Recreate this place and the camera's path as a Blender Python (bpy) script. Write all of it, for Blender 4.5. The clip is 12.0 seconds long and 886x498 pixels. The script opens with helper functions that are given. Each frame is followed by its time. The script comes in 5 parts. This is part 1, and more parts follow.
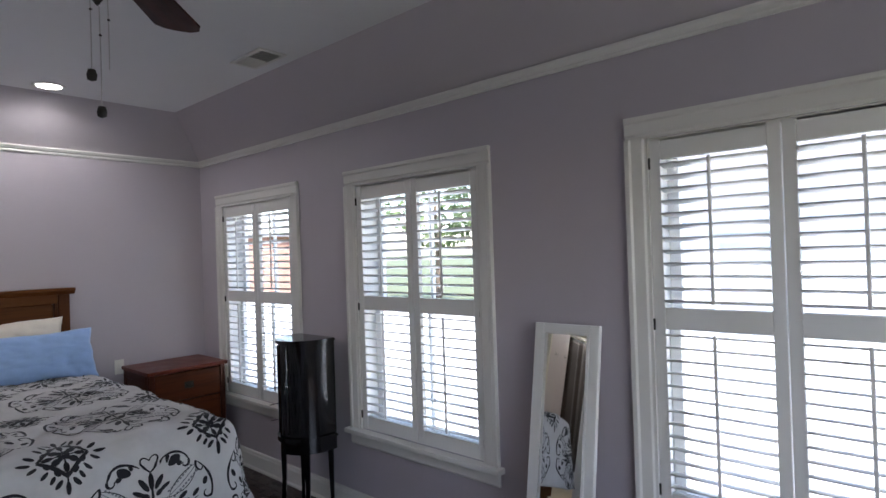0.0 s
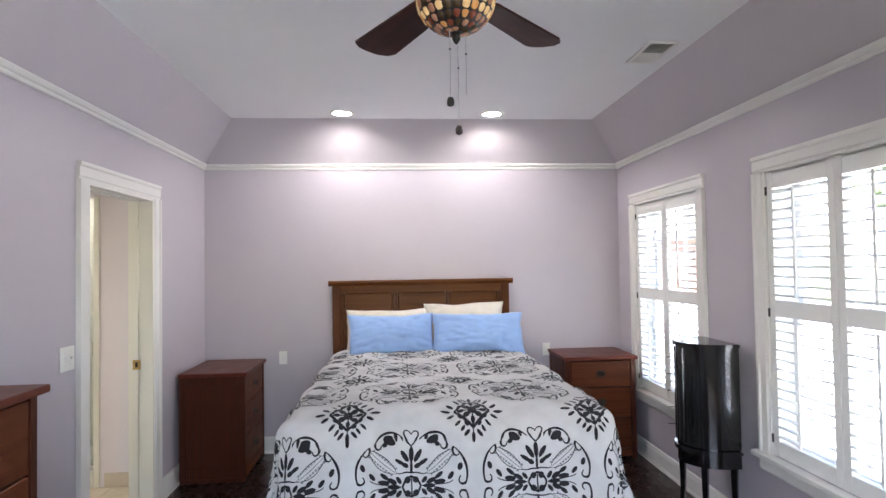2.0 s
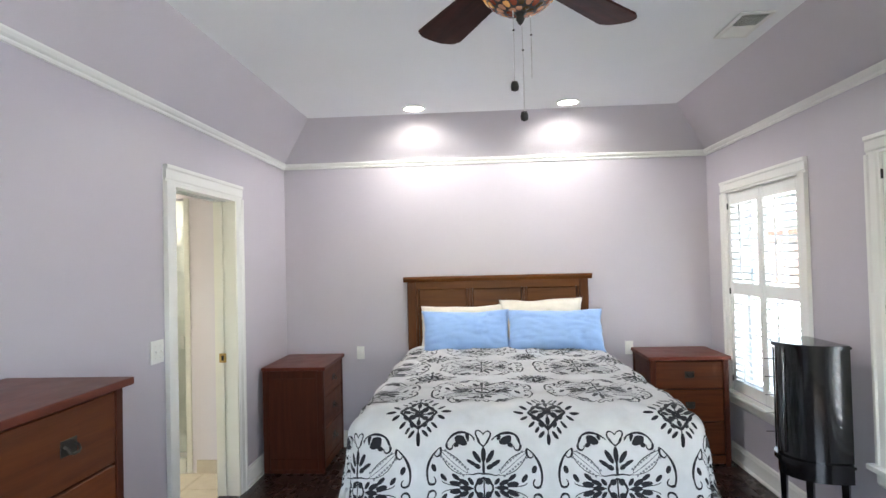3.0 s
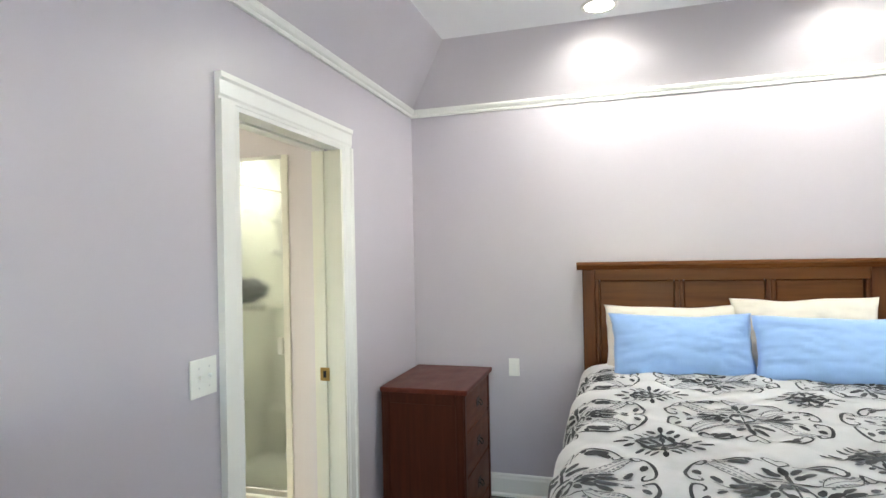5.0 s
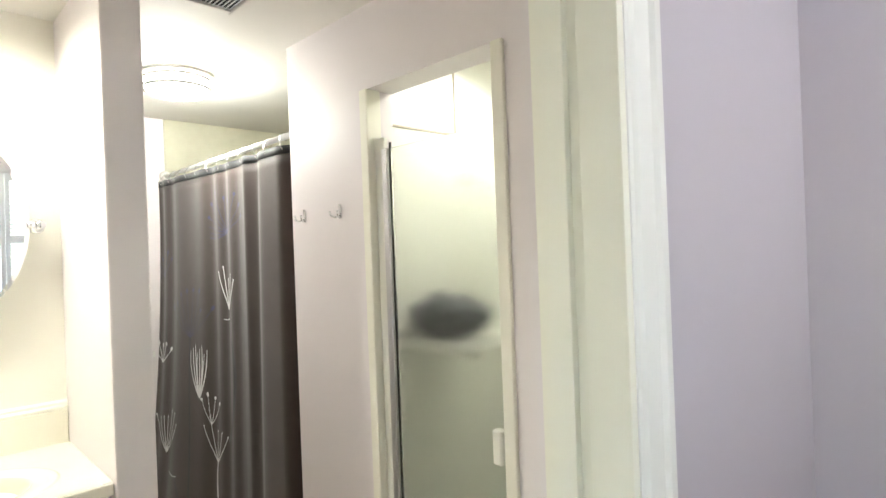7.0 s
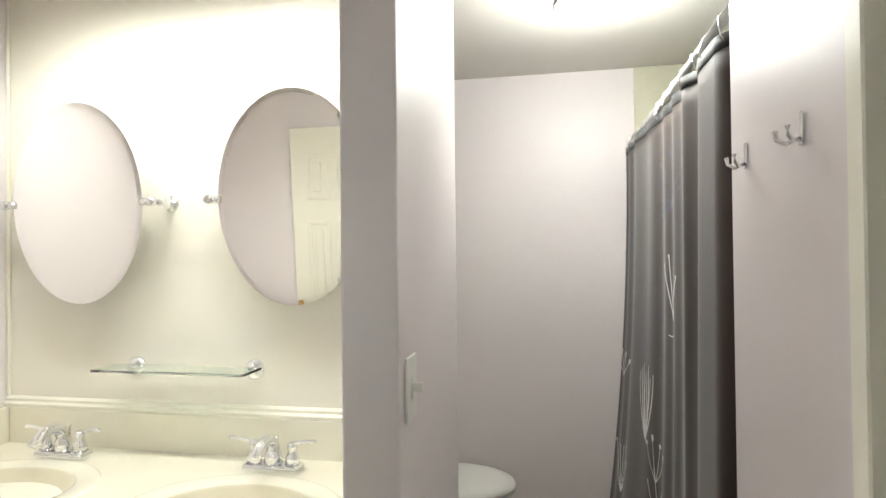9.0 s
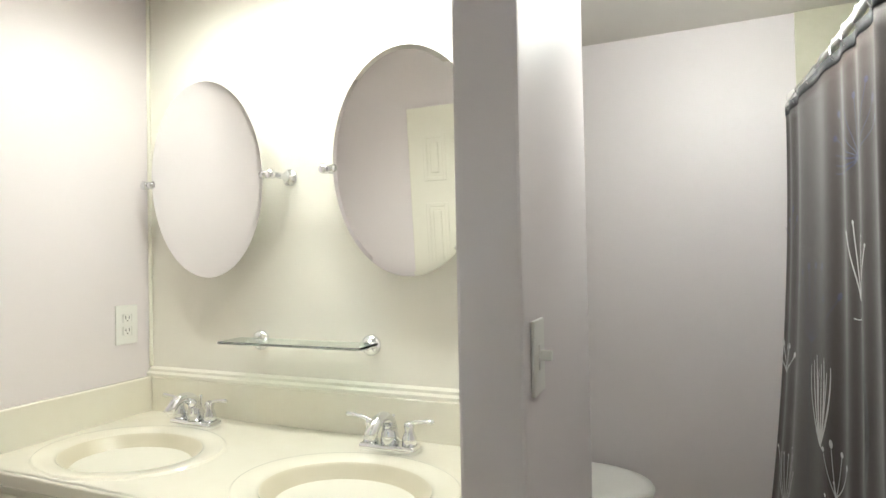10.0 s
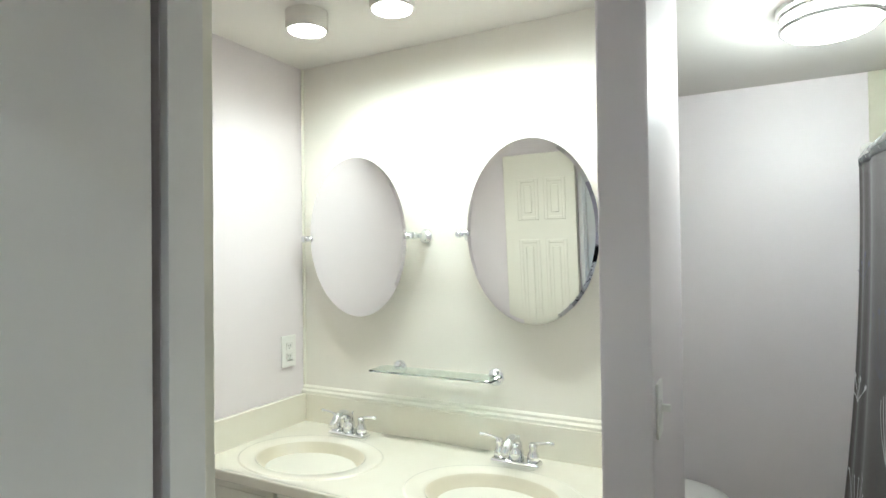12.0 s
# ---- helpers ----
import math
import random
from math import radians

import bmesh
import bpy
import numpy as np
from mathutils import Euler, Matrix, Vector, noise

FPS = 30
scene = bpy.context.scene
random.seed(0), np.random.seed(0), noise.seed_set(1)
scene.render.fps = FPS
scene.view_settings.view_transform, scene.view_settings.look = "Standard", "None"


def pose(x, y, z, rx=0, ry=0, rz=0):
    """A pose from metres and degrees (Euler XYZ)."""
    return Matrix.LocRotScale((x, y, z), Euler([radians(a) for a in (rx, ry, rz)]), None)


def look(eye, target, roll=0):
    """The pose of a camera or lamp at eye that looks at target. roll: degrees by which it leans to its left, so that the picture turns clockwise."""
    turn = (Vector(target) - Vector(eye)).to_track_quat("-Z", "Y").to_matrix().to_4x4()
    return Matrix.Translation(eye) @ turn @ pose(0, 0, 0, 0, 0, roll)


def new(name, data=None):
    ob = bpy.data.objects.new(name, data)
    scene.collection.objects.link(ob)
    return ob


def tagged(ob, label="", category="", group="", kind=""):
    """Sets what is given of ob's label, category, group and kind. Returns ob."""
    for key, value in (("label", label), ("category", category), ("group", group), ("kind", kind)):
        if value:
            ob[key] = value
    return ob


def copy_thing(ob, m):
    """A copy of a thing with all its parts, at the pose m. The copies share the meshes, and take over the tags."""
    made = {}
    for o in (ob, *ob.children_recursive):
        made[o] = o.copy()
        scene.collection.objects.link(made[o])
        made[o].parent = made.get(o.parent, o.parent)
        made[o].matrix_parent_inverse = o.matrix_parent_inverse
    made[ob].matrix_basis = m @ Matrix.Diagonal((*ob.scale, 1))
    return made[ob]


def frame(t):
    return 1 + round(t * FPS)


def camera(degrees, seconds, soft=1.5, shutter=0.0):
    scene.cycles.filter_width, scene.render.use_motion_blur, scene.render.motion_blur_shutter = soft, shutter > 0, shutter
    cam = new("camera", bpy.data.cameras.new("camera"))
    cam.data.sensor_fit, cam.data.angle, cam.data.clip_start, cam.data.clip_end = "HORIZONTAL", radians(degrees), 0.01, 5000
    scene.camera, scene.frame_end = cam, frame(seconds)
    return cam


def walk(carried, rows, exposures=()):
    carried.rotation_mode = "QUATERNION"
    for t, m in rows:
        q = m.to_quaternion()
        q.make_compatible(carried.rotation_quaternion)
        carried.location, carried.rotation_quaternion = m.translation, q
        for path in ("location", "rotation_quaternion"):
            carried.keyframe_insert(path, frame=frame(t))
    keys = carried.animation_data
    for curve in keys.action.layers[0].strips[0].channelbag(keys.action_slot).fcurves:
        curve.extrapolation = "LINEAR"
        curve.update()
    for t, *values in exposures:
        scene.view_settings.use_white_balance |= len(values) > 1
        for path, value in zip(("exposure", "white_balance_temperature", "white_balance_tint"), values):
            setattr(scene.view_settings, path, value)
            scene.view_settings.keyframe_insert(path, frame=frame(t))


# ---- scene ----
cam = camera(75.9, 12.0)
PATH = [
    (0, (1.308, -4.7, 1.578), (2.801, -3.369, 1.59), -1.9),
    (0.5, (1.458, -4.676, 1.56), (2.61, -3.042, 1.608), -1.6),
    (1, (1.553, -4.744, 1.572), (2.296, -2.888, 1.629), -1.2),
    (1.5, (1.586, -4.825, 1.566), (1.979, -2.865, 1.623), -0.9),
    (2, (1.61, -4.853, 1.549), (1.764, -2.859, 1.6), -0.9),
    (2.5, (1.625, -4.843, 1.549), (1.598, -2.843, 1.59), -0.5),
    (2.7, (1.667, -4.835, 1.549), (1.596, -2.837, 1.592), -0.9),
    (4.5, (1.38, -3.835, 1.492), (0.955, -1.881, 1.5), -1.3),
    (5, (1.234, -3.439, 1.485), (0.656, -1.524, 1.501), -1.2),
    (5.5, (1.055, -2.992, 1.487), (0.29, -1.144, 1.506), -1.4),
    (6, (0.851, -2.544, 1.483), (-0.116, -0.794, 1.521), -1.4),
    (6.5, (0.614, -2.135, 1.505), (-0.57, -0.523, 1.539), -1.8),
    (6.7, (0.537, -1.994, 1.519), (-0.731, -0.448, 1.538), -2.0),
    (8.3, (-0.198, -1.054, 1.487), (-2.182, -0.802, 1.506), -1.2),
    (8.5, (-0.258, -1.022, 1.48), (-2.257, -0.949, 1.513), -0.9),
    (9, (-0.372, -0.981, 1.482), (-2.338, -1.35, 1.506), -0.6),
    (9.5, (-0.473, -1.017, 1.433), (-2.357, -1.686, 1.471), -0.8),
    (10, (-0.509, -1.024, 1.396), (-2.353, -1.796, 1.43), -1.1),
    (10.5, (-0.52, -1.027, 1.383), (-2.351, -1.833, 1.41), -1.3),
    (11, (-0.492, -1.013, 1.386), (-2.321, -1.823, 1.413), -1.4),
    (11.5, (-0.308, -0.991, 1.448), (-2.127, -1.822, 1.489), -1.0),
    (12, (-0.1, -1.07, 1.57), (-1.867, -2.008, 1.597), -0.7),
]
walk(cam, [(t, look(e, g, r)) for t, e, g, r in PATH],
     [(0, 2.2, 6300, 13), (0.6, 2.85, 6400, 18), (1.5, 3.4, 6600, 16), (2.5, 3.7, 6500, 9), (4.5, 3.9, 6650, 1), (6.0, 3.95, 6650, 1), (6.7, 3.9, 6500, 4), (8.3, 3.45, 6350, 6), (9.3, 3.2, 6300, 6), (10.5, 3.05, 6150, 3), (11.3, 3.03, 6050, 2), (12, 3.12, 5750, 0)])

# ---- light and exposure ----
world = bpy.data.worlds.new("world")
scene.world = world
world.use_nodes = True
wn = world.node_tree
sky = wn.nodes.new("ShaderNodeTexSky")
sky.sky_type = "NISHITA"
sky.sun_disc = False
sky.sun_elevation, sky.sun_rotation = radians(48), radians(200)
wn.links.new(sky.outputs["Color"], wn.nodes["Background"].inputs["Color"])
wn.nodes["Background"].inputs["Strength"].default_value = 0.15

SUN = bpy.data.lights.new("sun", "SUN")
SUN.energy, SUN.angle, SUN.color = 4.0, radians(0.6), (1.0, 0.95, 0.88)
sun_ob = new("sun", SUN)
sun_ob.matrix_world = look((0, 0, 20), (4.5, 9, 8.5))


def lamp(name, kind, at, energy, color, size=0.1, target=None, spot=None, blend=0.6):
    d = bpy.data.lights.new(name, kind)
    d.energy, d.color = energy, color
    if kind == "AREA":
        d.shape, d.size = "DISK", size
    else:
        d.shadow_soft_size = size
    if spot:
        d.spot_size, d.spot_blend = radians(spot), blend
    o = new(name, d)
    o.matrix_world = look(at, target) if target else pose(*at)
    return o

# recessed spots over the bed, vanity lamps, ceiling lamp of the bathroom
for x in (1.188, 2.347):
    lamp("recessed_spot", "SPOT", (x, -0.491, 2.700), 3.9, (1.0, 0.97, 0.93), 0.05, (x, -0.491, 0), 164, 0.35)
for y in (-2.28, -1.96, -1.64):
    lamp("vanity_spot", "SPOT", (-1.48, y, 2.268), 1.75, (1.0, 0.985, 0.90), 0.057, (-1.84, y + 0.10, 0.6), 160, 0.6)
lamp("bath_ceiling_light", "POINT", (-2.23, -0.82, 2.18), 2.2, (1.0, 0.985, 0.93), 0.10)

lamp("shower_spot", "SPOT", (-0.88, -0.06, 2.325), 2.1, (1.0, 0.985, 0.90), 0.05, (-0.88, -0.06, 0), 165)

# fill light, added in an unseen opening of the wall behind the first steps
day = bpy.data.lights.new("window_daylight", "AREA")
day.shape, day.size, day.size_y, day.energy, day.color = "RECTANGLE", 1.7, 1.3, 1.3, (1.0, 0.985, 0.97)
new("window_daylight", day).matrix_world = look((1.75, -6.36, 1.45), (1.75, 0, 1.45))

# ---- materials ----
def mat(name, color, rough=0.5, metal=0.0, spec=0.5):
    m = bpy.data.materials.new(name)
    m.use_nodes = True
    b = m.node_tree.nodes["Principled BSDF"]
    b.inputs["Base Color"].default_value = (*color, 1)
    b.inputs["Roughness"].default_value = rough
    b.inputs["Metallic"].default_value = metal
    b.inputs["Specular IOR Level"].default_value = spec
    return m


def nodes_of(m):
    t = m.node_tree
    return t, t.nodes, t.links, t.nodes["Principled BSDF"]


def coords(m, scale=(1, 1, 1), kind="Object"):
    t, n, l, b = nodes_of(m)
    c = n.new("ShaderNodeTexCoord")
    mp = n.new("ShaderNodeMapping")
    mp.inputs["Scale"].default_value = scale
    l.new(c.outputs[kind], mp.inputs["Vector"])
    return mp.outputs["Vector"]


def noise_node(m, vec, scale, detail=4, rough=0.55):
    t, n, l, b = nodes_of(m)
    x = n.new("ShaderNodeTexNoise")
    x.inputs["Scale"].default_value = scale
    x.inputs["Detail"].default_value = detail
    x.inputs["Roughness"].default_value = rough
    l.new(vec, x.inputs["Vector"])
    return x.outputs["Fac"]


def ramp(m, fac, stops):
    t, n, l, b = nodes_of(m)
    r = n.new("ShaderNodeValToRGB")
    e = r.color_ramp.elements
    while len(e) < len(stops):
        e.new(0.5)
    for el, (p, c) in zip(e, stops):
        el.position, el.color = p, (*c, 1)
    l.new(fac, r.inputs["Fac"])
    return r.outputs["Color"]


def bump(m, fac, strength, dist=0.01):
    t, n, l, b = nodes_of(m)
    x = n.new("ShaderNodeBump")
    x.inputs["Strength"].default_value = strength
    x.inputs["Distance"].default_value = dist
    l.new(fac, x.inputs["Height"])
    l.new(x.outputs["Normal"], b.inputs["Normal"])


def painted(name, color, rough=0.6, vary=0.04, relief=0.12, scale=260):
    """Rolled or brushed paint: a faint tonal drift and a fine relief."""
    m = mat(name, color, rough)
    t, n, l, b = nodes_of(m)
    v = coords(m)
    big = noise_node(m, v, 1.3, 3)
    lo = tuple(c * (1 - vary) for c in color)
    hi = tuple(min(1, c * (1 + vary)) for c in color)
    l.new(ramp(m, big, [(0.3, lo), (0.7, hi)]), b.inputs["Base Color"])
    bump(m, noise_node(m, v, scale, 2), relief, 0.002)
    return m


def wood(name, dark, light, axis=0, rough=0.35, scale=1.0, coat=0.3, spec=0.18):
    """Stained wood with grain along one axis."""
    m = mat(name, light, rough, spec=spec)
    t, n, l, b = nodes_of(m)
    s = [34 * scale] * 3
    s[axis] = 2.2 * scale
    v = coords(m, s)
    info = n.new("ShaderNodeObjectInfo")
    add = n.new("ShaderNodeVectorMath")
    add.operation = "ADD"
    mul = n.new("ShaderNodeMath")
    mul.operation = "MULTIPLY"
    mul.inputs[1].default_value = 37.0
    l.new(info.outputs["Random"], mul.inputs[0])
    l.new(v, add.inputs[0])
    l.new(mul.outputs[0], add.inputs[1])
    g = noise_node(m, add.outputs[0], 1.0, 6, 0.62)
    mid = tuple((a + c) / 2 for a, c in zip(dark, light))
    col = ramp(m, g, [(0.3, dark), (0.5, mid), (0.72, light)])
    hsv = n.new("ShaderNodeHueSaturation")
    mr = n.new("ShaderNodeMapRange")
    mr.inputs["To Min"].default_value, mr.inputs["To Max"].default_value = 0.86, 1.12
    l.new(info.outputs["Random"], mr.inputs["Value"])
    l.new(mr.outputs["Result"], hsv.inputs["Value"])
    l.new(col, hsv.inputs["Color"])
    l.new(hsv.outputs["Color"], b.inputs["Base Color"])
    rr = n.new("ShaderNodeMapRange")
    rr.inputs["To Min"].default_value, rr.inputs["To Max"].default_value = rough * 0.75, rough * 1.25
    l.new(noise_node(m, coords(m), 9, 3), rr.inputs["Value"])
    l.new(rr.outputs["Result"], b.inputs["Roughness"])
    b.inputs["Coat Weight"].default_value = coat
    b.inputs["Coat Roughness"].default_value = 0.25
    bump(m, g, 0.12, 0.002)
    return m


def cloth(name, color, rough=0.9, weave=900, vary=0.05):
    m = mat(name, color, rough, spec=0.2)
    t, n, l, b = nodes_of(m)
    v = coords(m)
    lo = tuple(c * (1 - vary) for c in color)
    hi = tuple(min(1, c * (1 + vary)) for c in color)
    l.new(ramp(m, noise_node(m, v, 14, 4), [(0.3, lo), (0.7, hi)]), b.inputs["Base Color"])
    b.inputs["Sheen Weight"].default_value = 0.25
    bump(m, noise_node(m, v, weave, 2), 0.2, 0.002)
    return m


def speckled(name, base, other, rough, scale=30, coat=0.0, lo=0.35, hi=0.7):
    m = mat(name, base, rough)
    t, n, l, b = nodes_of(m)
    v = coords(m)
    l.new(ramp(m, noise_node(m, v, scale, 6, 0.65), [(lo, other), (hi, base)]), b.inputs["Base Color"])
    b.inputs["Coat Weight"].default_value = coat
    bump(m, noise_node(m, v, scale * 6, 2), 0.04, 0.002)
    return m


def glow(name, color, strength):
    m = mat(name, color, 0.4)
    t, n, l, b = nodes_of(m)
    b.inputs["Emission Color"].default_value = (*color, 1)
    b.inputs["Emission Strength"].default_value = strength
    return m


def glass(name, color=(1, 1, 1), rough=0.0, ior=1.45):
    m = mat(name, color, rough)
    t, n, l, b = nodes_of(m)
    b.inputs["Transmission Weight"].default_value = 1.0
    b.inputs["IOR"].default_value = ior
    return m


LILAC = painted("lilac_wall_paint", (0.50, 0.46, 0.51), 0.36, 0.02)
SLOPE = painted("lilac_grey_slope_paint", (0.56, 0.52, 0.56), 0.65, 0.02)
CEIL = painted("ceiling_paint", (0.84, 0.845, 0.86), 0.75, 0.015)
TRIM = painted("white_trim_paint", (0.78, 0.77, 0.74), 0.32, 0.02, 0.05)
SHUTTER = painted("white_shutter_paint", (0.82, 0.82, 0.80), 0.35, 0.02, 0.05)
CREAM_TRIM = painted("cream_trim_paint", (0.80, 0.78, 0.68), 0.35, 0.03, 0.05)
BATH_WALL = painted("bath_wall_paint", (0.74, 0.69, 0.695), 0.45, 0.02)
BATH_CREAM = painted("bath_cream_wall_paint", (0.82, 0.79, 0.71), 0.42, 0.02)
BATH_CEIL = painted("bath_ceiling_paint", (0.74, 0.71, 0.66), 0.7, 0.02)
FLOORWOOD = wood("dark_floor_wood", (0.014, 0.006, 0.005), (0.030, 0.013, 0.010), 1, 0.28, 1.0, 0.2, 0.5)
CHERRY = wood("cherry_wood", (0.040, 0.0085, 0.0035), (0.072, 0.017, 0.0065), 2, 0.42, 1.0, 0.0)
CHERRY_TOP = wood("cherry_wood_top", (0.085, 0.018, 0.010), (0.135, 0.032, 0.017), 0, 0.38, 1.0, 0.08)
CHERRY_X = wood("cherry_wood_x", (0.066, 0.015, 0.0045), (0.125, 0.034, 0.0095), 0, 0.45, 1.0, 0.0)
HEADWOOD = wood("brown_bed_wood", (0.088, 0.026, 0.005), (0.155, 0.052, 0.011), 0, 0.42, 0.7, 0.0)
HEADWOOD_V = wood("brown_bed_wood_upright", (0.060, 0.016, 0.0035), (0.115, 0.036, 0.008), 2, 0.42, 1.0, 0.0)
BLADEWOOD = wood("fan_blade_wood", (0.022, 0.005, 0.004), (0.065, 0.014, 0.010), 0, 0.5, 1.0, 0.0)
BLACK = mat("black_lacquer", (0.006, 0.006, 0.007), 0.15)
BLACK.node_tree.nodes["Principled BSDF"].inputs["Coat Weight"].default_value = 0.25
IRON = speckled("dark_iron", (0.010, 0.009, 0.008), (0.020, 0.017, 0.015), 0.55)
CHROME = mat("chrome", (0.80, 0.81, 0.83), 0.09, 1.0)
ALU = mat("brushed_aluminium", (0.62, 0.61, 0.60), 0.28, 1.0)
BRASS = speckled("brass", (0.62, 0.42, 0.16), (0.45, 0.29, 0.10), 0.3)
BRASS.node_tree.nodes["Principled BSDF"].inputs["Metallic"].default_value = 1.0
PLASTIC = mat("white_plastic", (0.80, 0.79, 0.75), 0.3)
DARKHOLE = mat("dark_slot", (0.02, 0.02, 0.02), 0.8)
COMFORTER = cloth("white_cotton", (0.62, 0.61, 0.61))
PRINT = cloth("black_print", (0.022, 0.022, 0.027))
PRINT_GREY = cloth("grey_print", (0.20, 0.20, 0.22))
BLUE = cloth("blue_cotton", (0.31, 0.47, 0.79), 0.85)
CREAMCLOTH = cloth("cream_cotton", (0.74, 0.68, 0.60))
CURTAIN = cloth("taupe_satin", (0.044, 0.030, 0.0255), 0.7, 700, 0.06)
PRINT_WHITE = cloth("white_flower_print", (0.62, 0.61, 0.60), 0.6)
PRINT_NAVY = cloth("navy_flower_print", (0.026, 0.024, 0.075), 0.6)
PRINT_BROWN = cloth("dark_stem_print", (0.018, 0.014, 0.015), 0.6)
BAND = cloth("black_band", (0.02, 0.02, 0.022), 0.6)
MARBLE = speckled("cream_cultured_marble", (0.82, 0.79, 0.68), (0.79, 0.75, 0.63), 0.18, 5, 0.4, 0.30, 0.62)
# same marble as the top, darkened: the bowls' shade is in the colour
SHADED_BOWL = speckled("cream_marble_bowl_shade", (0.66, 0.61, 0.48), (0.62, 0.57, 0.43), 0.3, 5, 0.0, 0.30, 0.62)
PORCELAIN = mat("porcelain", (0.80, 0.80, 0.78), 0.08)
ACRYLIC = speckled("cream_acrylic", (0.78, 0.78, 0.71), (0.74, 0.73, 0.66), 0.3, 4)
TILE = speckled("beige_floor_tile", (0.62, 0.55, 0.43), (0.54, 0.46, 0.34), 0.35, 12)
TUBTILE = speckled("cream_tub_tile", (0.62, 0.60, 0.48), (0.56, 0.54, 0.42), 0.3, 8)
GROUT = speckled("grout", (0.48, 0.43, 0.35), (0.40, 0.36, 0.28), 0.9, 60)
MIRROR = mat("mirror_silver", (0.90, 0.90, 0.90), 0.015, 1.0)
SHELFGLASS = glass("green_edged_glass", (0.86, 0.97, 0.92), 0.0)
PANE = glass("window_glass", (1, 1, 1), 0.0, 1.02)
FROST = glass("obscure_glass", (0.95, 0.97, 0.95), 0.23, 1.25)
tt, nn, ll, bb = nodes_of(FROST)
vv = coords(FROST)
bump(FROST, noise_node(FROST, vv, 260, 4), 0.28, 0.002)
LAMPGLOW = glow("recessed_lamp_glow", (1.0, 0.95, 0.87), 4)
GLOBEGLOW = glow("ceiling_lamp_glow", (1.0, 0.96, 0.88), 2)
VANGLOW = glow("vanity_lamp_glow", (1.0, 0.95, 0.86), 3)


# ---- building helpers ----
def mesh_from(bm, name, material, smooth=False):
    me = bpy.data.meshes.new(name)
    bmesh.ops.recalc_face_normals(bm, faces=bm.faces)
    bm.to_mesh(me)
    bm.free()
    me.materials.append(material)
    if smooth:
        for p in me.polygons:
            p.use_smooth = True
    return me


def thing(name, label, category, at=(0, 0, 0), turn=0, group="", kind=""):
    o = new(name)
    o.matrix_world = pose(*at, 0, 0, turn)
    o.empty_display_size = 0.1
    return tagged(o, label, category, group, kind)


def part(name, bm, material, parent, label="", smooth=False, m=None):
    o = new(name, mesh_from(bm, name, material, smooth))
    o.parent = parent
    if m is not None:
        o.matrix_basis = m
    if label:
        o["label"] = label
    return o


def twin(name, ob, parent, m):
    """Another piece on the same mesh."""
    o = new(name, ob.data)
    o.parent = parent
    o.matrix_basis = m
    return o


def solid(name, bm, material, label="", category="", kind="structure", smooth=False, group=""):
    return tagged(new(name, mesh_from(bm, name, material, smooth)), label, category, group, kind)


def box(x0, x1, y0, y1, z0, z1, bev=0.0, bm=None, seg=1):
    own = bm is None
    b = bmesh.new()
    bmesh.ops.create_cube(b, size=1)
    for v in b.verts:
        v.co = Vector(((x0 + x1) / 2 + v.co.x * (x1 - x0), (y0 + y1) / 2 + v.co.y * (y1 - y0), (z0 + z1) / 2 + v.co.z * (z1 - z0)))
    if bev:
        bmesh.ops.bevel(b, geom=b.edges[:], offset=bev, segments=seg, affect="EDGES", profile=0.6)
    if own:
        return b
    merge(bm, b)
    return bm


def merge(bm, other, m=None):
    tmp = bpy.data.meshes.new("tmp")
    other.to_mesh(tmp)
    other.free()
    if m is not None:
        tmp.transform(m)
    bm.from_mesh(tmp)
    bpy.data.meshes.remove(tmp)
    return bm


def boxes(*rows, bev=0.0):
    bm = bmesh.new()
    for r in rows:
        box(*r, bev=bev, bm=bm)
    return bm


def lathe(profile, n=32, m=None):
    """Turned shape: (radius, height) rows round the z axis."""
    bm = bmesh.new()
    rings = []
    for r, z in profile:
        if r < 1e-5:
            rings.append([bm.verts.new((0, 0, z))])
        else:
            rings.append([bm.verts.new((r * math.cos(2 * math.pi * k / n), r * math.sin(2 * math.pi * k / n), z)) for k in range(n)])
    for a, b in zip(rings, rings[1:]):
        for k in range(n):
            j = (k + 1) % n
            if len(a) == 1 and len(b) > 1:
                bm.faces.new((a[0], b[j], b[k]))
            elif len(b) == 1 and len(a) > 1:
                bm.faces.new((a[k], a[j], b[0]))
            elif len(a) > 1 and len(b) > 1:
                bm.faces.new((a[k], a[j], b[j], b[k]))
    if m is not None:
        bm.transform(m)
    return bm


def tube(points, radius, n=10, bm=None, taper=None):
    """A round bar along a line of points."""
    own = bm is None
    b = bmesh.new() if own else bm
    pts = [Vector(p) for p in points]
    rings = []
    up = Vector((0, 0, 1))
    for i, p in enumerate(pts):
        d = (pts[min(i + 1, len(pts) - 1)] - pts[max(i - 1, 0)]).normalized()
        ref = up if abs(d.dot(up)) < 0.95 else Vector((1, 0, 0))
        u = d.cross(ref).normalized()
        w = d.cross(u)
        r = radius if taper is None else radius * taper[i]
        rings.append([b.verts.new(p + r * (math.cos(2 * math.pi * k / n) * u + math.sin(2 * math.pi * k / n) * w)) for k in range(n)])
    for a, c in zip(rings, rings[1:]):
        for k in range(n):
            b.faces.new((a[k], a[(k + 1) % n], c[(k + 1) % n], c[k]))
    b.faces.new(rings[0][::-1])
    b.faces.new(rings[-1])
    return b


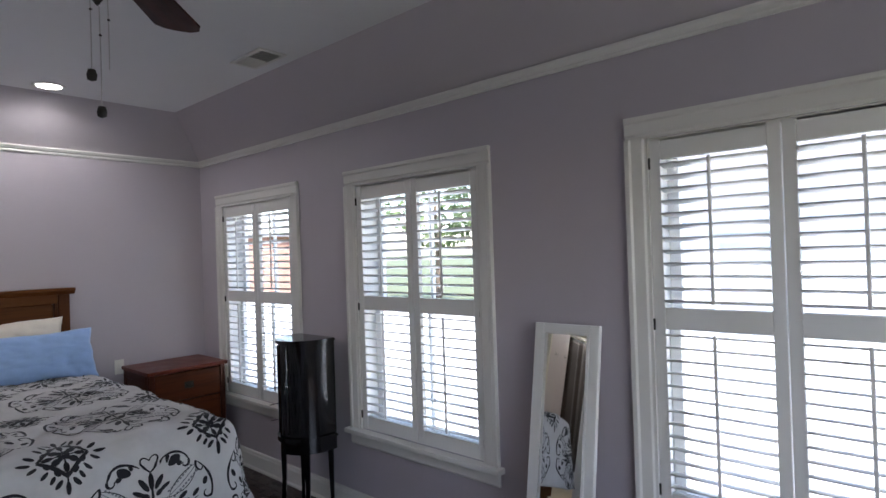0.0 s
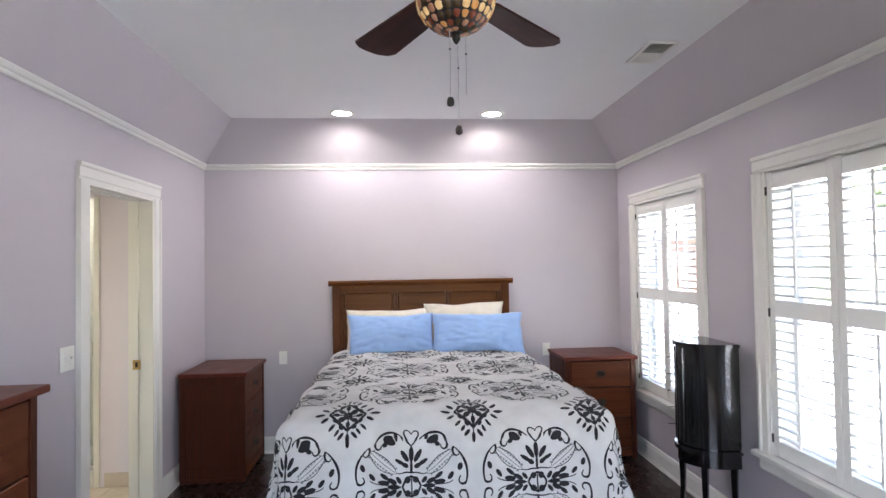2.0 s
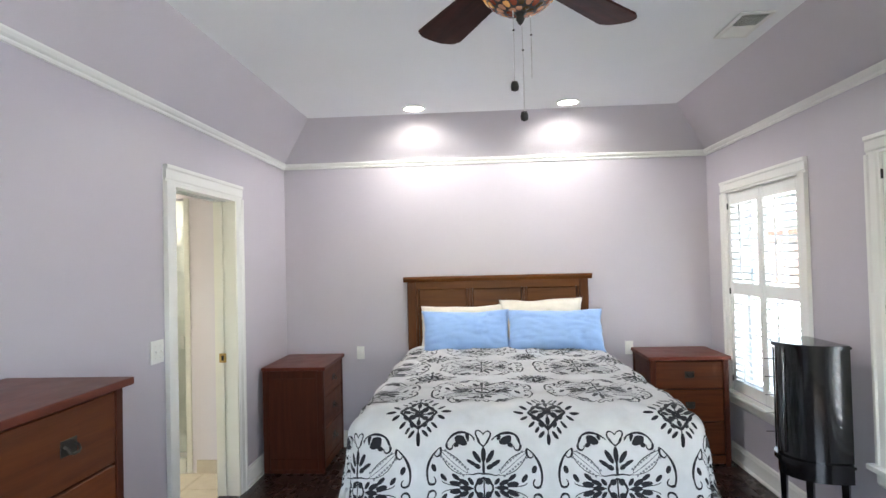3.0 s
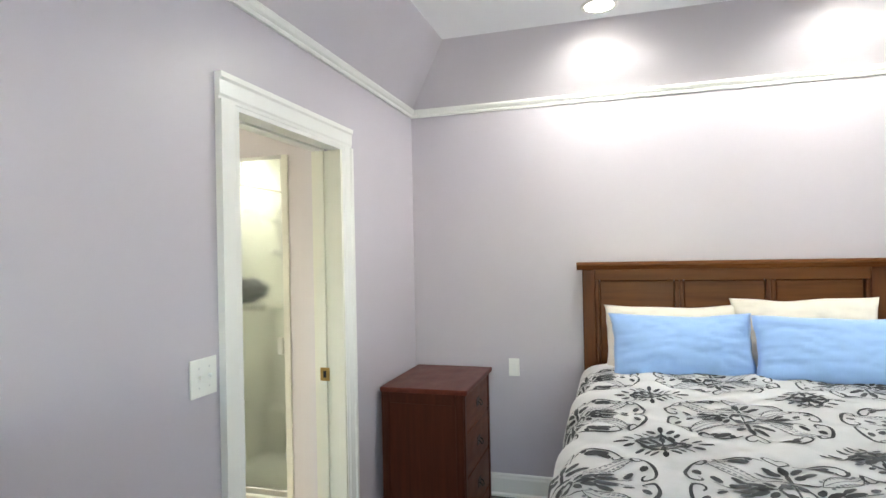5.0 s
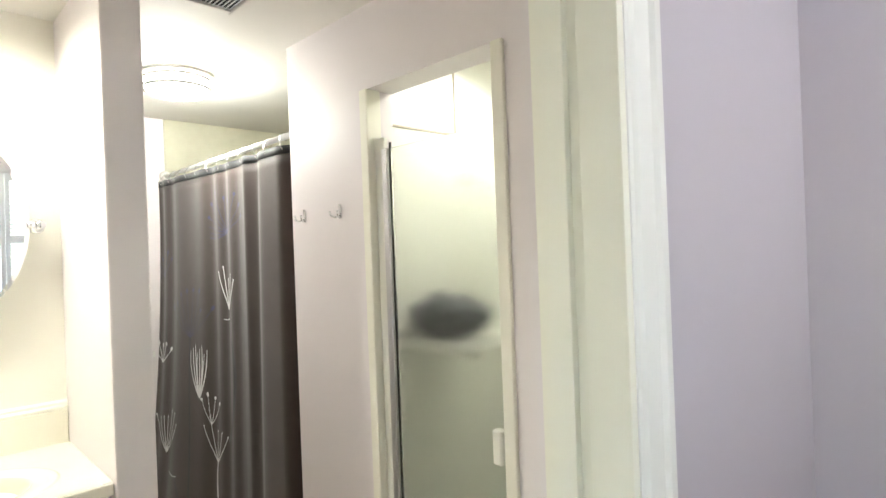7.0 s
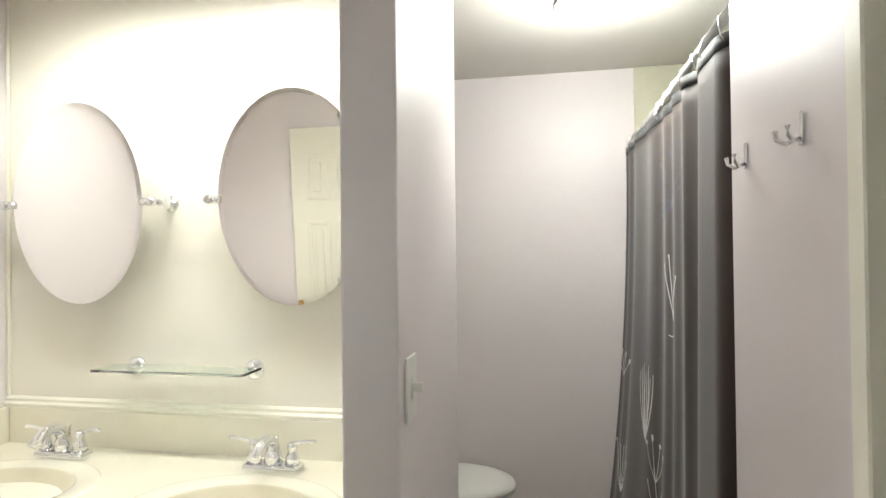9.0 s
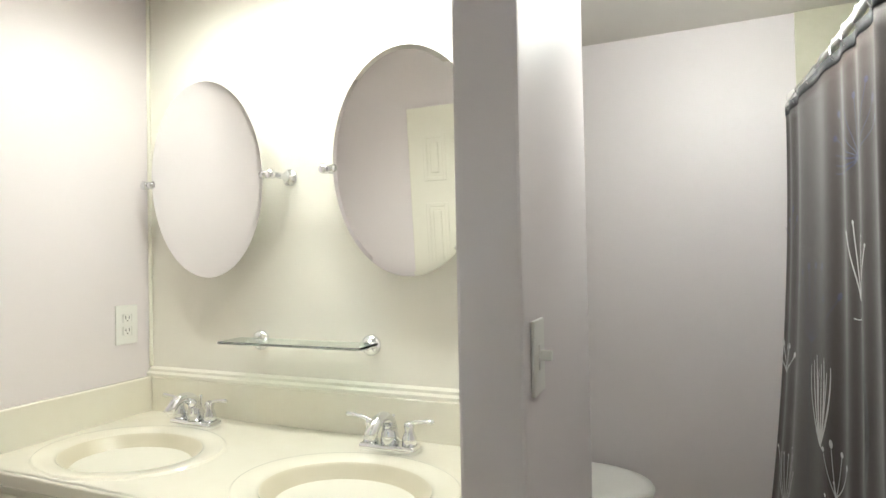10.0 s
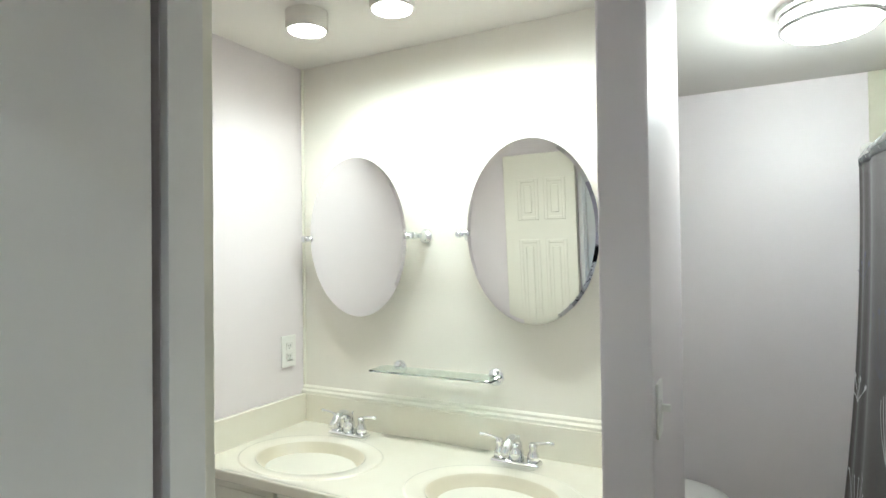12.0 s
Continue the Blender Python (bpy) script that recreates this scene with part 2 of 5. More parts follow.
def extrude_profile(profile, p0, p1, up=(0, 0, 1), out=(1, 0, 0)):
    """Moulding: profile rows (outwards, upwards) run from p0 to p1."""
    bm = bmesh.new()
    o, u = Vector(out), Vector(up)
    rows = []
    for p in (Vector(p0), Vector(p1)):
        rows.append([bm.verts.new(p + o * a + u * b) for a, b in profile])
    n = len(profile)
    for k in range(n):
        bm.faces.new((rows[0][k], rows[0][(k + 1) % n], rows[1][(k + 1) % n], rows[1][k]))
    bm.faces.new(rows[0][::-1])
    bm.faces.new(rows[1])
    return bm


# ---- plan ----
W = 3.532            # bedroom width
FRONT = -6.3        # wall behind the first steps
RAIL = 2.356         # underside of the picture rail
TOP = 2.712          # bedroom ceiling
D0, D1, DTOP = -1.794, -1.007, 2.003     # bathroom doorway
BX = -0.13          # bathroom face of the doorway wall
CH = -0.665          # face of the deep wall beside the doorway
HW = -0.608          # wall with the shower door
BT = 2.345          # bathroom ceiling
MX = -1.890         # wall behind the basins
FX = -3.120          # far wall of the bathroom
VY = -2.668         # end wall of the vanity
PY0, PY1, PX = -1.347, -1.241, -1.330      # partition
WINS = [(-0.380, -1.338), (-2.023, -2.956), (-3.822, -4.740)]
WZ0, WZ1 = 0.53, 2.000
WT = 0.16           # outer wall thickness

# ---- bedroom shell ----
solid("floor", box(-0.02, W + WT, FRONT, 0.12, -0.12, -0.012), mat("subfloor", (0.03, 0.02, 0.015), 0.8), "dark hardwood floor of the bedroom", "floor")
solid("wall_back", box(-0.13, W + WT, 0.0, 0.12, -0.1, 2.9), LILAC, "lilac painted wall behind the bed", "wall")
# unseen opening added to this wall to hold the fill lamp
solid("wall_front", boxes((-0.13, 0.87, FRONT - 0.12, FRONT, -0.1, 2.9), (2.63, W + WT, FRONT - 0.12, FRONT, -0.1, 2.9), (0.87, 2.63, FRONT - 0.12, FRONT, -0.1, 0.78), (0.87, 2.63, FRONT - 0.12, FRONT, 2.12, 2.9)), LILAC, "plain lilac painted wall with an unseen added opening", "wall")
# window wall in strips round its openings
rows = []
edges = [0.0] + [e for w in WINS for e in w] + [FRONT]
for k in range(0, len(edges), 2):
    rows.append((W, W + WT, edges[k + 1], edges[k], -0.1, 2.9))
for a, b in WINS:
    rows.append((W, W + WT, b, a, -0.1, WZ0))
    rows.append((W, W + WT, b, a, WZ1, 2.9))
solid("wall_windows", boxes(*rows), LILAC, "lilac painted wall with three shuttered windows", "wall")
solid("wall_left", boxes((BX, 0, D1, 0.0, -0.1, 2.9), (BX, 0, D0, D1, DTOP, 2.9), (BX, 0, FRONT, D0, -0.1, 2.9)), LILAC, "lilac painted wall with the bathroom doorway", "wall")

# tray ceiling: flat middle and four slopes
CL, CR, CB, CF = 0.316, 3.199, -0.326, FRONT + 0.326
solid("ceiling", box(CL - 0.005, CR + 0.005, CF - 0.005, CB + 0.005, TOP, TOP + 0.06), CEIL, "white flat middle of the tray ceiling", "ceiling")


def slope(name, a, b, c, d):
    bm = bmesh.new()
    lo = [bm.verts.new(p) for p in (a, b, c, d)]
    hi = [bm.verts.new(Vector(p) + Vector((0, 0, 0.05))) for p in (a, b, c, d)]
    bm.faces.new(lo)
    bm.faces.new(hi)
    for k in range(4):
        bm.faces.new((lo[k], lo[(k + 1) % 4], hi[(k + 1) % 4], hi[k]))
    solid(name, bm, SLOPE, "sloping lilac-grey side of the tray ceiling", "ceiling")


RT = RAIL + 0.045
slope("ceiling_slope_back", (0, 0, RT), (W, 0, RT), (CR, CB, TOP), (CL, CB, TOP))
slope("ceiling_slope_right", (W, 0, RT), (W, FRONT, RT), (CR, CF, TOP), (CR, CB, TOP))
slope("ceiling_slope_front", (W, FRONT, RT), (0, FRONT, RT), (CL, CF, TOP), (CR, CF, TOP))
slope("ceiling_slope_left", (0, FRONT, RT), (0, 0, RT), (CL, CB, TOP), (CL, CF, TOP))

# picture rail and baseboards
RAILP = [(0, 0), (0.012, 0.0), (0.016, 0.008), (0.014, 0.016), (0.026, 0.024), (0.034, 0.036), (0.034, 0.046), (0, 0.046)]
BASEP = [(0, 0), (0.026, 0), (0.026, 0.012), (0.016, 0.022), (0.016, 0.105), (0.012, 0.118), (0.012, 0.126), (0.006, 0.135), (0, 0.135)]


def run(name, prof, p0, p1, out, material, label, cat):
    solid(name, extrude_profile(prof, p0, p1, (0, 0, 1), out), material, label, cat)


for z, prof, nm, lab, cat in ((RAIL, RAILP, "trim_picture_rail", "white moulded picture rail round the bedroom", "moulding"),
                              (0.0, BASEP, "baseboard", "white moulded baseboard", "baseboard")):
    run(nm + "_back", prof, (0, 0, z), (W, 0, z), (0, -1, 0), TRIM, lab, cat)
    run(nm + "_right", prof, (W, -0.0, z), (W, FRONT, z), (-1, 0, 0), TRIM, lab, cat)
    run(nm + "_front", prof, (0, FRONT, z), (W, FRONT, z), (0, 1, 0), TRIM, lab, cat)
    if z > 1:
        run(nm + "_left", prof, (0, 0, z), (0, FRONT, z), (1, 0, 0), TRIM, lab, cat)
    else:
        run(nm + "_left_a", prof, (0, 0, z), (0, D1 + 0.098, z), (1, 0, 0), TRIM, lab, cat)
        run(nm + "_left_b", prof, (0, D0 - 0.098, z), (0, FRONT, z), (1, 0, 0), TRIM, lab, cat)

# ---- doorway casing and jamb ----
CASP = [(0, 0), (0.014, 0), (0.014, 0.012), (0.019, 0.02), (0.019, 0.066), (0.026, 0.074), (0.026, 0.092), (0, 0.092)]
casing = thing("door_1", "white cased doorway with a pocket door slid into the wall", "door", kind="structure")
part("casing", extrude_profile(CASP, (0, D1, 0), (0, D1, DTOP + 0.001), (0, 1, 0), (1, 0, 0)), TRIM, casing)
part("casing", extrude_profile(CASP, (0, D0, 0), (0, D0, DTOP + 0.001), (0, -1, 0), (1, 0, 0)), TRIM, casing)
part("head_casing", extrude_profile(CASP, (0, D0 - 0.0915, DTOP), (0, D1 + 0.0915, DTOP), (0, 0, 1), (1.04, 0, 0)), TRIM, casing)
part("jamb", boxes((BX - 0.012, -0.082, D1 - 0.018, D1, 0, DTOP - 0.018), (-0.056, 0.012, D1 - 0.018, D1, 0, DTOP - 0.018), (-0.082, -0.056, D1 - 0.004, D1, 0, DTOP - 0.018), bev=0.001), CREAM_TRIM, casing, "cream painted jamb with a brass strike")
# pocket-side jambs take the whiter paint, daylight on them put into the colour
part("jamb", boxes((CH + 0.072, 0.012, D0, D0 + 0.018, 0, DTOP - 0.018), bev=0.001), TRIM, casing)
part("jamb", boxes((CH - 0.012, CH + 0.047, D0, D0 + 0.018, 0, DTOP - 0.018), bev=0.001), TRIM, casing)
part("head_jamb", boxes((BX - 0.012, -0.082, D0, D1, DTOP - 0.018, DTOP), (-0.056, 0.012, D0, D1, DTOP - 0.018, DTOP), bev=0.001), TRIM, casing)
part("strike_plate", box(-0.114, -0.066, D1 - 0.0215, D1 - 0.0175, 0.895, 0.957, 0.001), BRASS, casing, "brass strike plate")
part("strike_hole", box(-0.098, -0.082, D1 - 0.0225, D1 - 0.0210, 0.910, 0.942), DARKHOLE, casing)

# ---- windows with plantation shutters ----
WCAS = [(0, 0), (0.012, 0), (0.012, 0.012), (0.018, 0.02), (0.018, 0.064), (0.025, 0.072), (0.025, 0.09), (0, 0.09)]


def louver(length):
    """An elliptical slat along y, its middle at the origin, its width along x."""
    bm = bmesh.new()
    n = 10
    ends = []
    for y in (-length / 2, length / 2):
        ends.append([bm.verts.new((0.031 * math.cos(2 * math.pi * k / n), y, 0.0048 * math.sin(2 * math.pi * k / n))) for k in range(n)])
    for k in range(n):
        bm.faces.new((ends[0][k], ends[0][(k + 1) % n], ends[1][(k + 1) % n], ends[1][k]))
    bm.faces.new(ends[0][::-1])
    bm.faces.new(ends[1])
    return bm


def window(index, ya, yb):
    """ya is nearer the bed. Casing, sill and sash belong to the window; the shutters hang in it."""
    w = thing("window_%d" % index, "white cased double-hung window behind louvered shutters", "window", kind="structure")
    part("casing", extrude_profile(WCAS, (W, ya, WZ0), (W, ya, WZ1 + 0.001), (0, 1, 0), (-1, 0, 0)), TRIM, w)
    part("casing", extrude_profile(WCAS, (W, yb, WZ0), (W, yb, WZ1 + 0.001), (0, -1, 0), (-1, 0, 0)), TRIM, w)
    part("head_casing", extrude_profile(WCAS, (W, yb - 0.0895, WZ1), (W, ya + 0.0895, WZ1), (0, 0, 1), (-1.04, 0, 0)), TRIM, w)
    part("window_sill", box(W - 0.055, W + 0.10, yb - 0.115, ya + 0.115, WZ0 - 0.028, WZ0 - 0.001, 0.006, seg=2), TRIM, w)
    part("apron", extrude_profile([(0, 0), (0.012, 0), (0.02, 0.012), (0.02, 0.06), (0.014, 0.07), (0, 0.07)], (W, yb - 0.09, WZ0 - 0.099), (W, ya + 0.09, WZ0 - 0.099), (0, 0, 1), (-1, 0, 0)), TRIM, w)
    part("lining", boxes((W + 0.001, W + WT, ya - 0.015, ya - 0.001, WZ0, WZ1), (W + 0.001, W + WT, yb + 0.001, yb + 0.015, WZ0, WZ1), (W + 0.001, W + WT, yb + 0.016, ya - 0.016, WZ1 - 0.015, WZ1 - 0.001)), TRIM, w)
    xs = W + 0.115
    mid = (WZ0 + WZ1) / 2
    for z0, z1, dx in ((WZ0 + 0.002, mid + 0.02, 0.0), (mid - 0.02, WZ1 - 0.017, 0.031)):
        x0 = xs + dx
        part("sash", boxes((x0, x0 + 0.03, yb + 0.017, yb + 0.06, z0, z1), (x0, x0 + 0.03, ya - 0.06, ya - 0.017, z0, z1), (x0, x0 + 0.03, yb + 0.06, ya - 0.06, z0, z0 + 0.045), (x0, x0 + 0.03, yb + 0.06, ya - 0.06, z1 - 0.045, z1), (x0 + 0.004, x0 + 0.026, (ya + yb) / 2 - 0.009, (ya + yb) / 2 + 0.009, z0 + 0.045, z1 - 0.045)), TRIM, w)
        p = part("pane", box(x0 + 0.013, x0 + 0.017, yb + 0.061, ya - 0.061, z0 + 0.046, z1 - 0.046), PANE, w)
        p.visible_shadow = False
    # shutters: two leaves, each with two louvered bays
    half = (ya - yb) / 2
    leaf_w = half - 0.004
    for side in (0, 1):
        s = thing("window_shutter", "white wooden plantation shutter leaf with tilted open louvers", "shutter", group="plantation shutters")
        yc = ya - half / 2 if side == 0 else yb + half / 2
        s.matrix_world = pose(W + 0.014, yc, 0)
        a = leaf_w / 2
        st = 0.042
        z0, z1 = WZ0 + 0.004, WZ1 - 0.006
        part("stile", box(-0.014, 0.014, a - st, a, z0, z1, 0.002), SHUTTER, s)
        part("stile", box(-0.014, 0.014, -a, -a + st, z0, z1, 0.002), SHUTTER, s)
        inn = a - st - 0.0005
        bays = [(0.612, 1.250), (1.333, 1.912)]
        part("bottom_rail", box(-0.013, 0.013, -inn, inn, z0, bays[0][0], 0.002), SHUTTER, s)
        part("middle_rail", box(-0.013, 0.013, -inn, inn, bays[0][1], bays[1][0], 0.002), SHUTTER, s)
        part("top_rail", box(-0.013, 0.013, -inn, inn, bays[1][1], z1, 0.002), SHUTTER, s)
        first = None
        for b0, b1 in bays:
            n = int(round((b1 - b0) / 0.0485))
            step = (b1 - b0) / n
            tilt = 9 if b0 < 1 else 14
            for k in range(n):
                m = pose(0, 0, b0 + step * (k + 0.5), 0, tilt, 0)
                if first is None:
                    first = part("louver", louver(2 * inn - 0.003), SHUTTER, s, m=m, smooth=True)
                else:
                    twin("louver", first, s, m)
            part("tilt_rod", box(-0.044, -0.034, -0.006, 0.006, b0 + 0.02, b1 - 0.01, 0.002), SHUTTER, s)
        edge = a + 0.002 if side == 0 else -a - 0.002
        for hz in (0.62, 1.268, 1.90):
            part("hinge", tube([(-0.017, edge, hz - 0.022), (-0.017, edge, hz + 0.022)], 0.0065, 8), IRON, s, "dark bronze hinge")


for k, (a, b) in enumerate(WINS):
    window(k + 1, a, b)

# ---- bathroom shell ----
solid("bath_floor", box(FX, -0.02, -3.3, 0.45, -0.12, -0.006), GROUT, "beige tiled bathroom floor", "floor")
solid("bath_ceiling", box(FX, BX, -3.3, 0.45, BT, BT + 0.08), BATH_CEIL, "off-white bathroom ceiling", "ceiling")
solid("bath_wall_left", boxes((BX - 0.004, BX - 0.0005, D1 + 0.001, HW, 0, BT), (BX - 0.004, BX - 0.0005, D0, D1, DTOP + 0.002, BT)), BATH_WALL, "pale bathroom wall round the doorway", "wall")
solid("bath_wall_deep", boxes((CH, CH + 0.047, VY, D0 - 0.001, 0, BT), (CH + 0.072, BX - 0.001, VY, D0 - 0.001, 0, BT), (CH + 0.047, CH + 0.072, VY, D0 - 0.60, 0, BT), (CH + 0.047, CH + 0.072, D0 - 0.60, D0 - 0.001, DTOP, BT), (CH, BX - 0.001, D0 - 0.001, D0 + 0.017, DTOP, BT)), BATH_WALL, "deep painted wall holding the pocket door", "wall")
solid("bath_wall_end", box(FX, BX, VY - 0.1, VY, 0, BT), BATH_WALL, "pale painted wall beside the vanity", "wall")
solid("bath_wall_vanity", box(MX - 0.1, MX, VY, PY0, 0, BT), BATH_CREAM, "cream painted wall behind the basins", "wall")
solid("bath_partition", box(MX - 0.07, PX, PY0, PY1, 0, BT, 0.006, seg=2), BATH_WALL, "short painted partition between vanity and toilet", "wall")
solid("bath_wall_far", box(FX - 0.1, FX, -3.3, 0.45, 0, BT), BATH_WALL, "pale painted wall behind the toilet", "wall")
SX0, SX1, SZ = -1.124, -0.556, 2.066
solid("bath_wall_shower", boxes((-1.637, SX0, HW, HW + 0.11, 0, BT), (SX1, BX, HW, HW + 0.11, 0, BT), (SX0, SX1, HW, HW + 0.11, SZ, BT)), BATH_WALL, "pale painted wall with the shower doorway", "wall")
solid("tub_alcove", boxes((FX, -1.55, 0.30, 0.40, 0, BT), (-1.66, -1.55, HW + 0.11, 0.30, 0, BT), (FX + 0.001, FX + 0.012, HW + 0.02, 0.30, 0.35, BT - 0.001)), TUBTILE, "cream tiled walls round the bathtub", "wall")
solid("bath_base_tile", boxes((SX1 + 0.062, BX - 0.006, HW - 0.011, HW - 0.0005, 0, 0.10), (-1.637, SX0 - 0.062, HW - 0.011, HW - 0.0005, 0, 0.10), (FX + 0.0005, FX + 0.011, PY1, HW, 0, 0.10), bev=0.002), TILE, "beige tile skirting", "baseboard")


# ---- bedroom things ----
def pillow(name, label, at, size, turn, lean, material, seed):
    """A stuffed pillow: full middle, thin puckered edge, leaning back."""
    w, h, d = size
    rnd = random.Random(seed)
    off = Vector((rnd.random() * 9, rnd.random() * 9, rnd.random() * 9))
    bm = bmesh.new()
    nu, nv = 40, 26
    grid = {}
    for side in (1, -1):
        for i in range(nu + 1):
            for j in range(nv + 1):
                u, v = i / nu * 2 - 1, j / nv * 2 - 1
                if side < 0 and (abs(u) == 1 or abs(v) == 1):
                    grid[side, i, j] = grid[1, i, j]
                    continue
                t = max(0.0, (1 - u ** 4) * (1 - v ** 4)) ** 0.62 * (1 - 0.15 * u * u - 0.15 * v * v)
                sag = noise.noise(Vector((u * 1.9, v, seed * 0.7)))
                pull = 1 - 0.075 * (1 - u * u) + 0.06 * sag * abs(v) ** 3
                pull2 = 1 - 0.055 * (1 - v * v) + 0.03 * noise.noise(Vector((u, v * 2.3, seed * 1.9))) * abs(u) ** 3
                x, z = u * w / 2 * pull2, v * h / 2 * pull
                p = Vector((x, 0, z))
                ridge = 1 - abs(noise.noise(Vector((u * 1.6 - v * 1.1, v * 4.2 + u * 1.2, seed * 1.3)))) * 2.2
                wr = noise.noise(p * 7 + off) * 0.016 + max(0.0, ridge) ** 4 * 0.020 * (0.3 + abs(u) + 0.5 * abs(v))
                crease = 0.010 * noise.noise(Vector((u * 2.2 + v * 3.0, v * 5.5 - u * 1.5, seed))) * abs(noise.noise(Vector((u * 3, v * 3, seed + 4))))
                y = -side * (t * d / 2) + (wr + crease * -1) * t
                grid[side, i, j] = bm.verts.new((x, y, z))
        for i in range(nu):
            for j in range(nv):
                q = [grid[side, i, j], grid[side, i + 1, j], grid[side, i + 1, j + 1], grid[side, i, j + 1]]
                bm.faces.new(q if side > 0 else q[::-1])
    o = solid(name, bm, material, label, "pillow", "", True, "pillows on the bed")
    o.matrix_world = pose(*at, lean, 0, turn)
    return o


bed = thing("bed", "made queen bed with a panelled brown wooden headboard", "bed", (0, 0, 0))
HX0, HX1, HT = 1.033, 2.555, 1.418
HB, HF = -0.035, -0.085
part("headboard_post", box(HX0 + 0.02, HX0 + 0.09, HF, HB, 0.0, HT - 0.045, 0.004), HEADWOOD_V, bed)
part("headboard_post", box(HX1 - 0.09, HX1 - 0.02, HF, HB, 0.0, HT - 0.045, 0.004), HEADWOOD_V, bed)
part("headboard_rail", box(HX0 + 0.0905, HX1 - 0.0905, HF + 0.004, HB - 0.004, HT - 0.105, HT - 0.045, 0.002), HEADWOOD, bed)
part("headboard_rail", box(HX0 + 0.0905, HX1 - 0.0905, HF + 0.004, HB - 0.004, 0.40, 0.52, 0.002), HEADWOOD, bed)
third = (HX1 - HX0 - 0.18) / 3
for k in range(3):
    x0 = HX0 + 0.09 + third * k
    part("panel", box(x0 + 0.024, x0 + third - 0.024, HF + 0.022, HB - 0.008, 0.521, HT - 0.106, 0.006), HEADWOOD, bed)
    for xe in (x0 + 0.0005, x0 + third - 0.0225):
        part("panel_stile", box(xe, xe + 0.022, HF + 0.006, HB - 0.006, 0.5205, HT - 0.1055, 0.003), HEADWOOD_V, bed)
part("headboard_cap", extrude_profile([(-0.004, 0), (0.060, 0), (0.063, 0.008), (0.072, 0.016), (0.076, 0.024), (0.084, 0.028), (0.084, 0.040), (0.080, 0.044), (-0.004, 0.044)], (HX0 - 0.01, -0.028, HT - 0.0445), (HX1 + 0.01, -0.028, HT - 0.0445), (0, 0, 1), (0, -1, 0)), HEADWOOD, bed, "moulded wooden cap of the headboard")
part("mattress", box(1.07, 2.55, -2.13, -0.10, 0.34, 0.78, 0.05, seg=3), CREAMCLOTH, bed, "cream mattress and box spring")
part("bed_frame", boxes((1.04, 2.54, -2.12, -0.10, 0.20, 0.335), (1.06, 1.13, -2.10, -2.03, 0, 0.20), (2.45, 2.52, -2.10, -2.03, 0, 0.20), (1.06, 1.13, -0.30, -0.23, 0, 0.20), (2.45, 2.52, -0.30, -0.23, 0, 0.20), bev=0.003), HEADWOOD, bed)

# comforter: a sheet laid over the bed by arc length, s across and t from head to foot
BXM, BHW, BTOPZ, BFOOT, BHEAD = 1.837, 0.645, 0.856, -2.09, -0.17
DROP = 0.64


def over_edge(d, r=0.15, flare=0.16):
    """Arc length past the edge to (outwards, downwards)."""
    q = r * math.pi / 2
    if d <= 0:
        return d, 0.0
    if d < q:
        a = d / r
        return r * math.sin(a), r * (1 - math.cos(a))
    return r + (d - q) * flare, r + (d - q) * math.sqrt(1 - flare * flare)


def comforter_point(s, t, lift=0.0):
    """s metres from the middle line, t metres from the head end."""
    length = BHEAD - BFOOT
    ox, dzx = over_edge(abs(s) - BHW)
    oy, dzy = over_edge(t - length)
    sx = math.copysign(BHW + ox, s) if abs(s) > BHW else s
    y = BHEAD - (length + oy if t > length else t)
    # at the foot corners the two drops share the same cloth
    dz = max(dzx, dzy) if min(dzx, dzy) > 0 else dzx + dzy
    if dzx > 0 and dzy > 0:
        k = min(dzx, dzy) / max(dzx, dzy)
        sx -= math.copysign(0.04 * k * min(1, dz / 0.3), s)
        y += 0.04 * k * min(1, dz / 0.3)
    z = BTOPZ - dz
    p = Vector((BXM + sx, y, z))
    puff = 0.014 * noise.noise(Vector((s * 2.6, t * 2.6, 3.1))) + 0.007 * noise.noise(Vector((s * 7, t * 7, 1.7)))
    z_in = max(0.0, 1 - max(abs(s) / BHW, 0) ** 4) * 0.02
    fold = dz * (0.055 * math.sin((s * 7.5 if dzy > dzx else t * 8.5) + 0.8) + 0.025 * math.sin((s if dzy > dzx else t) * 19))
    quilt = 0.009 * (abs(math.sin((s + t) * 14)) + abs(math.sin((s - t) * 14)))
    p.z += z_in * 0.6 + (puff + quilt if dz < 0.12 else 0.3 * puff)
    if dzy > dzx and dzy > 0:
        p.y -= fold + puff + quilt + lift
    elif dzx > 0:
        p.x += math.copysign(fold + puff + quilt + lift, s)
    if dz < 0.08:
        p.z += lift
    return p


def comforter_normal_point(s, t, lift):
    e = 0.012
    a = comforter_point(s + e, t) - comforter_point(s - e, t)
    b = comforter_point(s, t + e) - comforter_point(s, t - e)
    n = b.cross(a)
    if n.length < 1e-9:
        return comforter_point(s, t, lift)
    n.normalize()
    return comforter_point(s, t) + n * lift


SMAX, TMAX = BHW + DROP, (BHEAD - BFOOT) + DROP
bm = bmesh.new()
ns, nt = 150, 130
vs, us = ([[bm.verts.new(comforter_normal_point(-SMAX + 2 * SMAX * i / ns, TMAX * j / nt, up)) for j in range(nt + 1)] for i in range(ns + 1)] for up in (0.0, -0.012))
for i in range(ns):
    for j in range(nt):
        bm.faces.new((vs[i][j], vs[i][j + 1], vs[i + 1][j + 1], vs[i + 1][j]))
        bm.faces.new((us[i][j], us[i + 1][j], us[i + 1][j + 1], us[i][j + 1]))
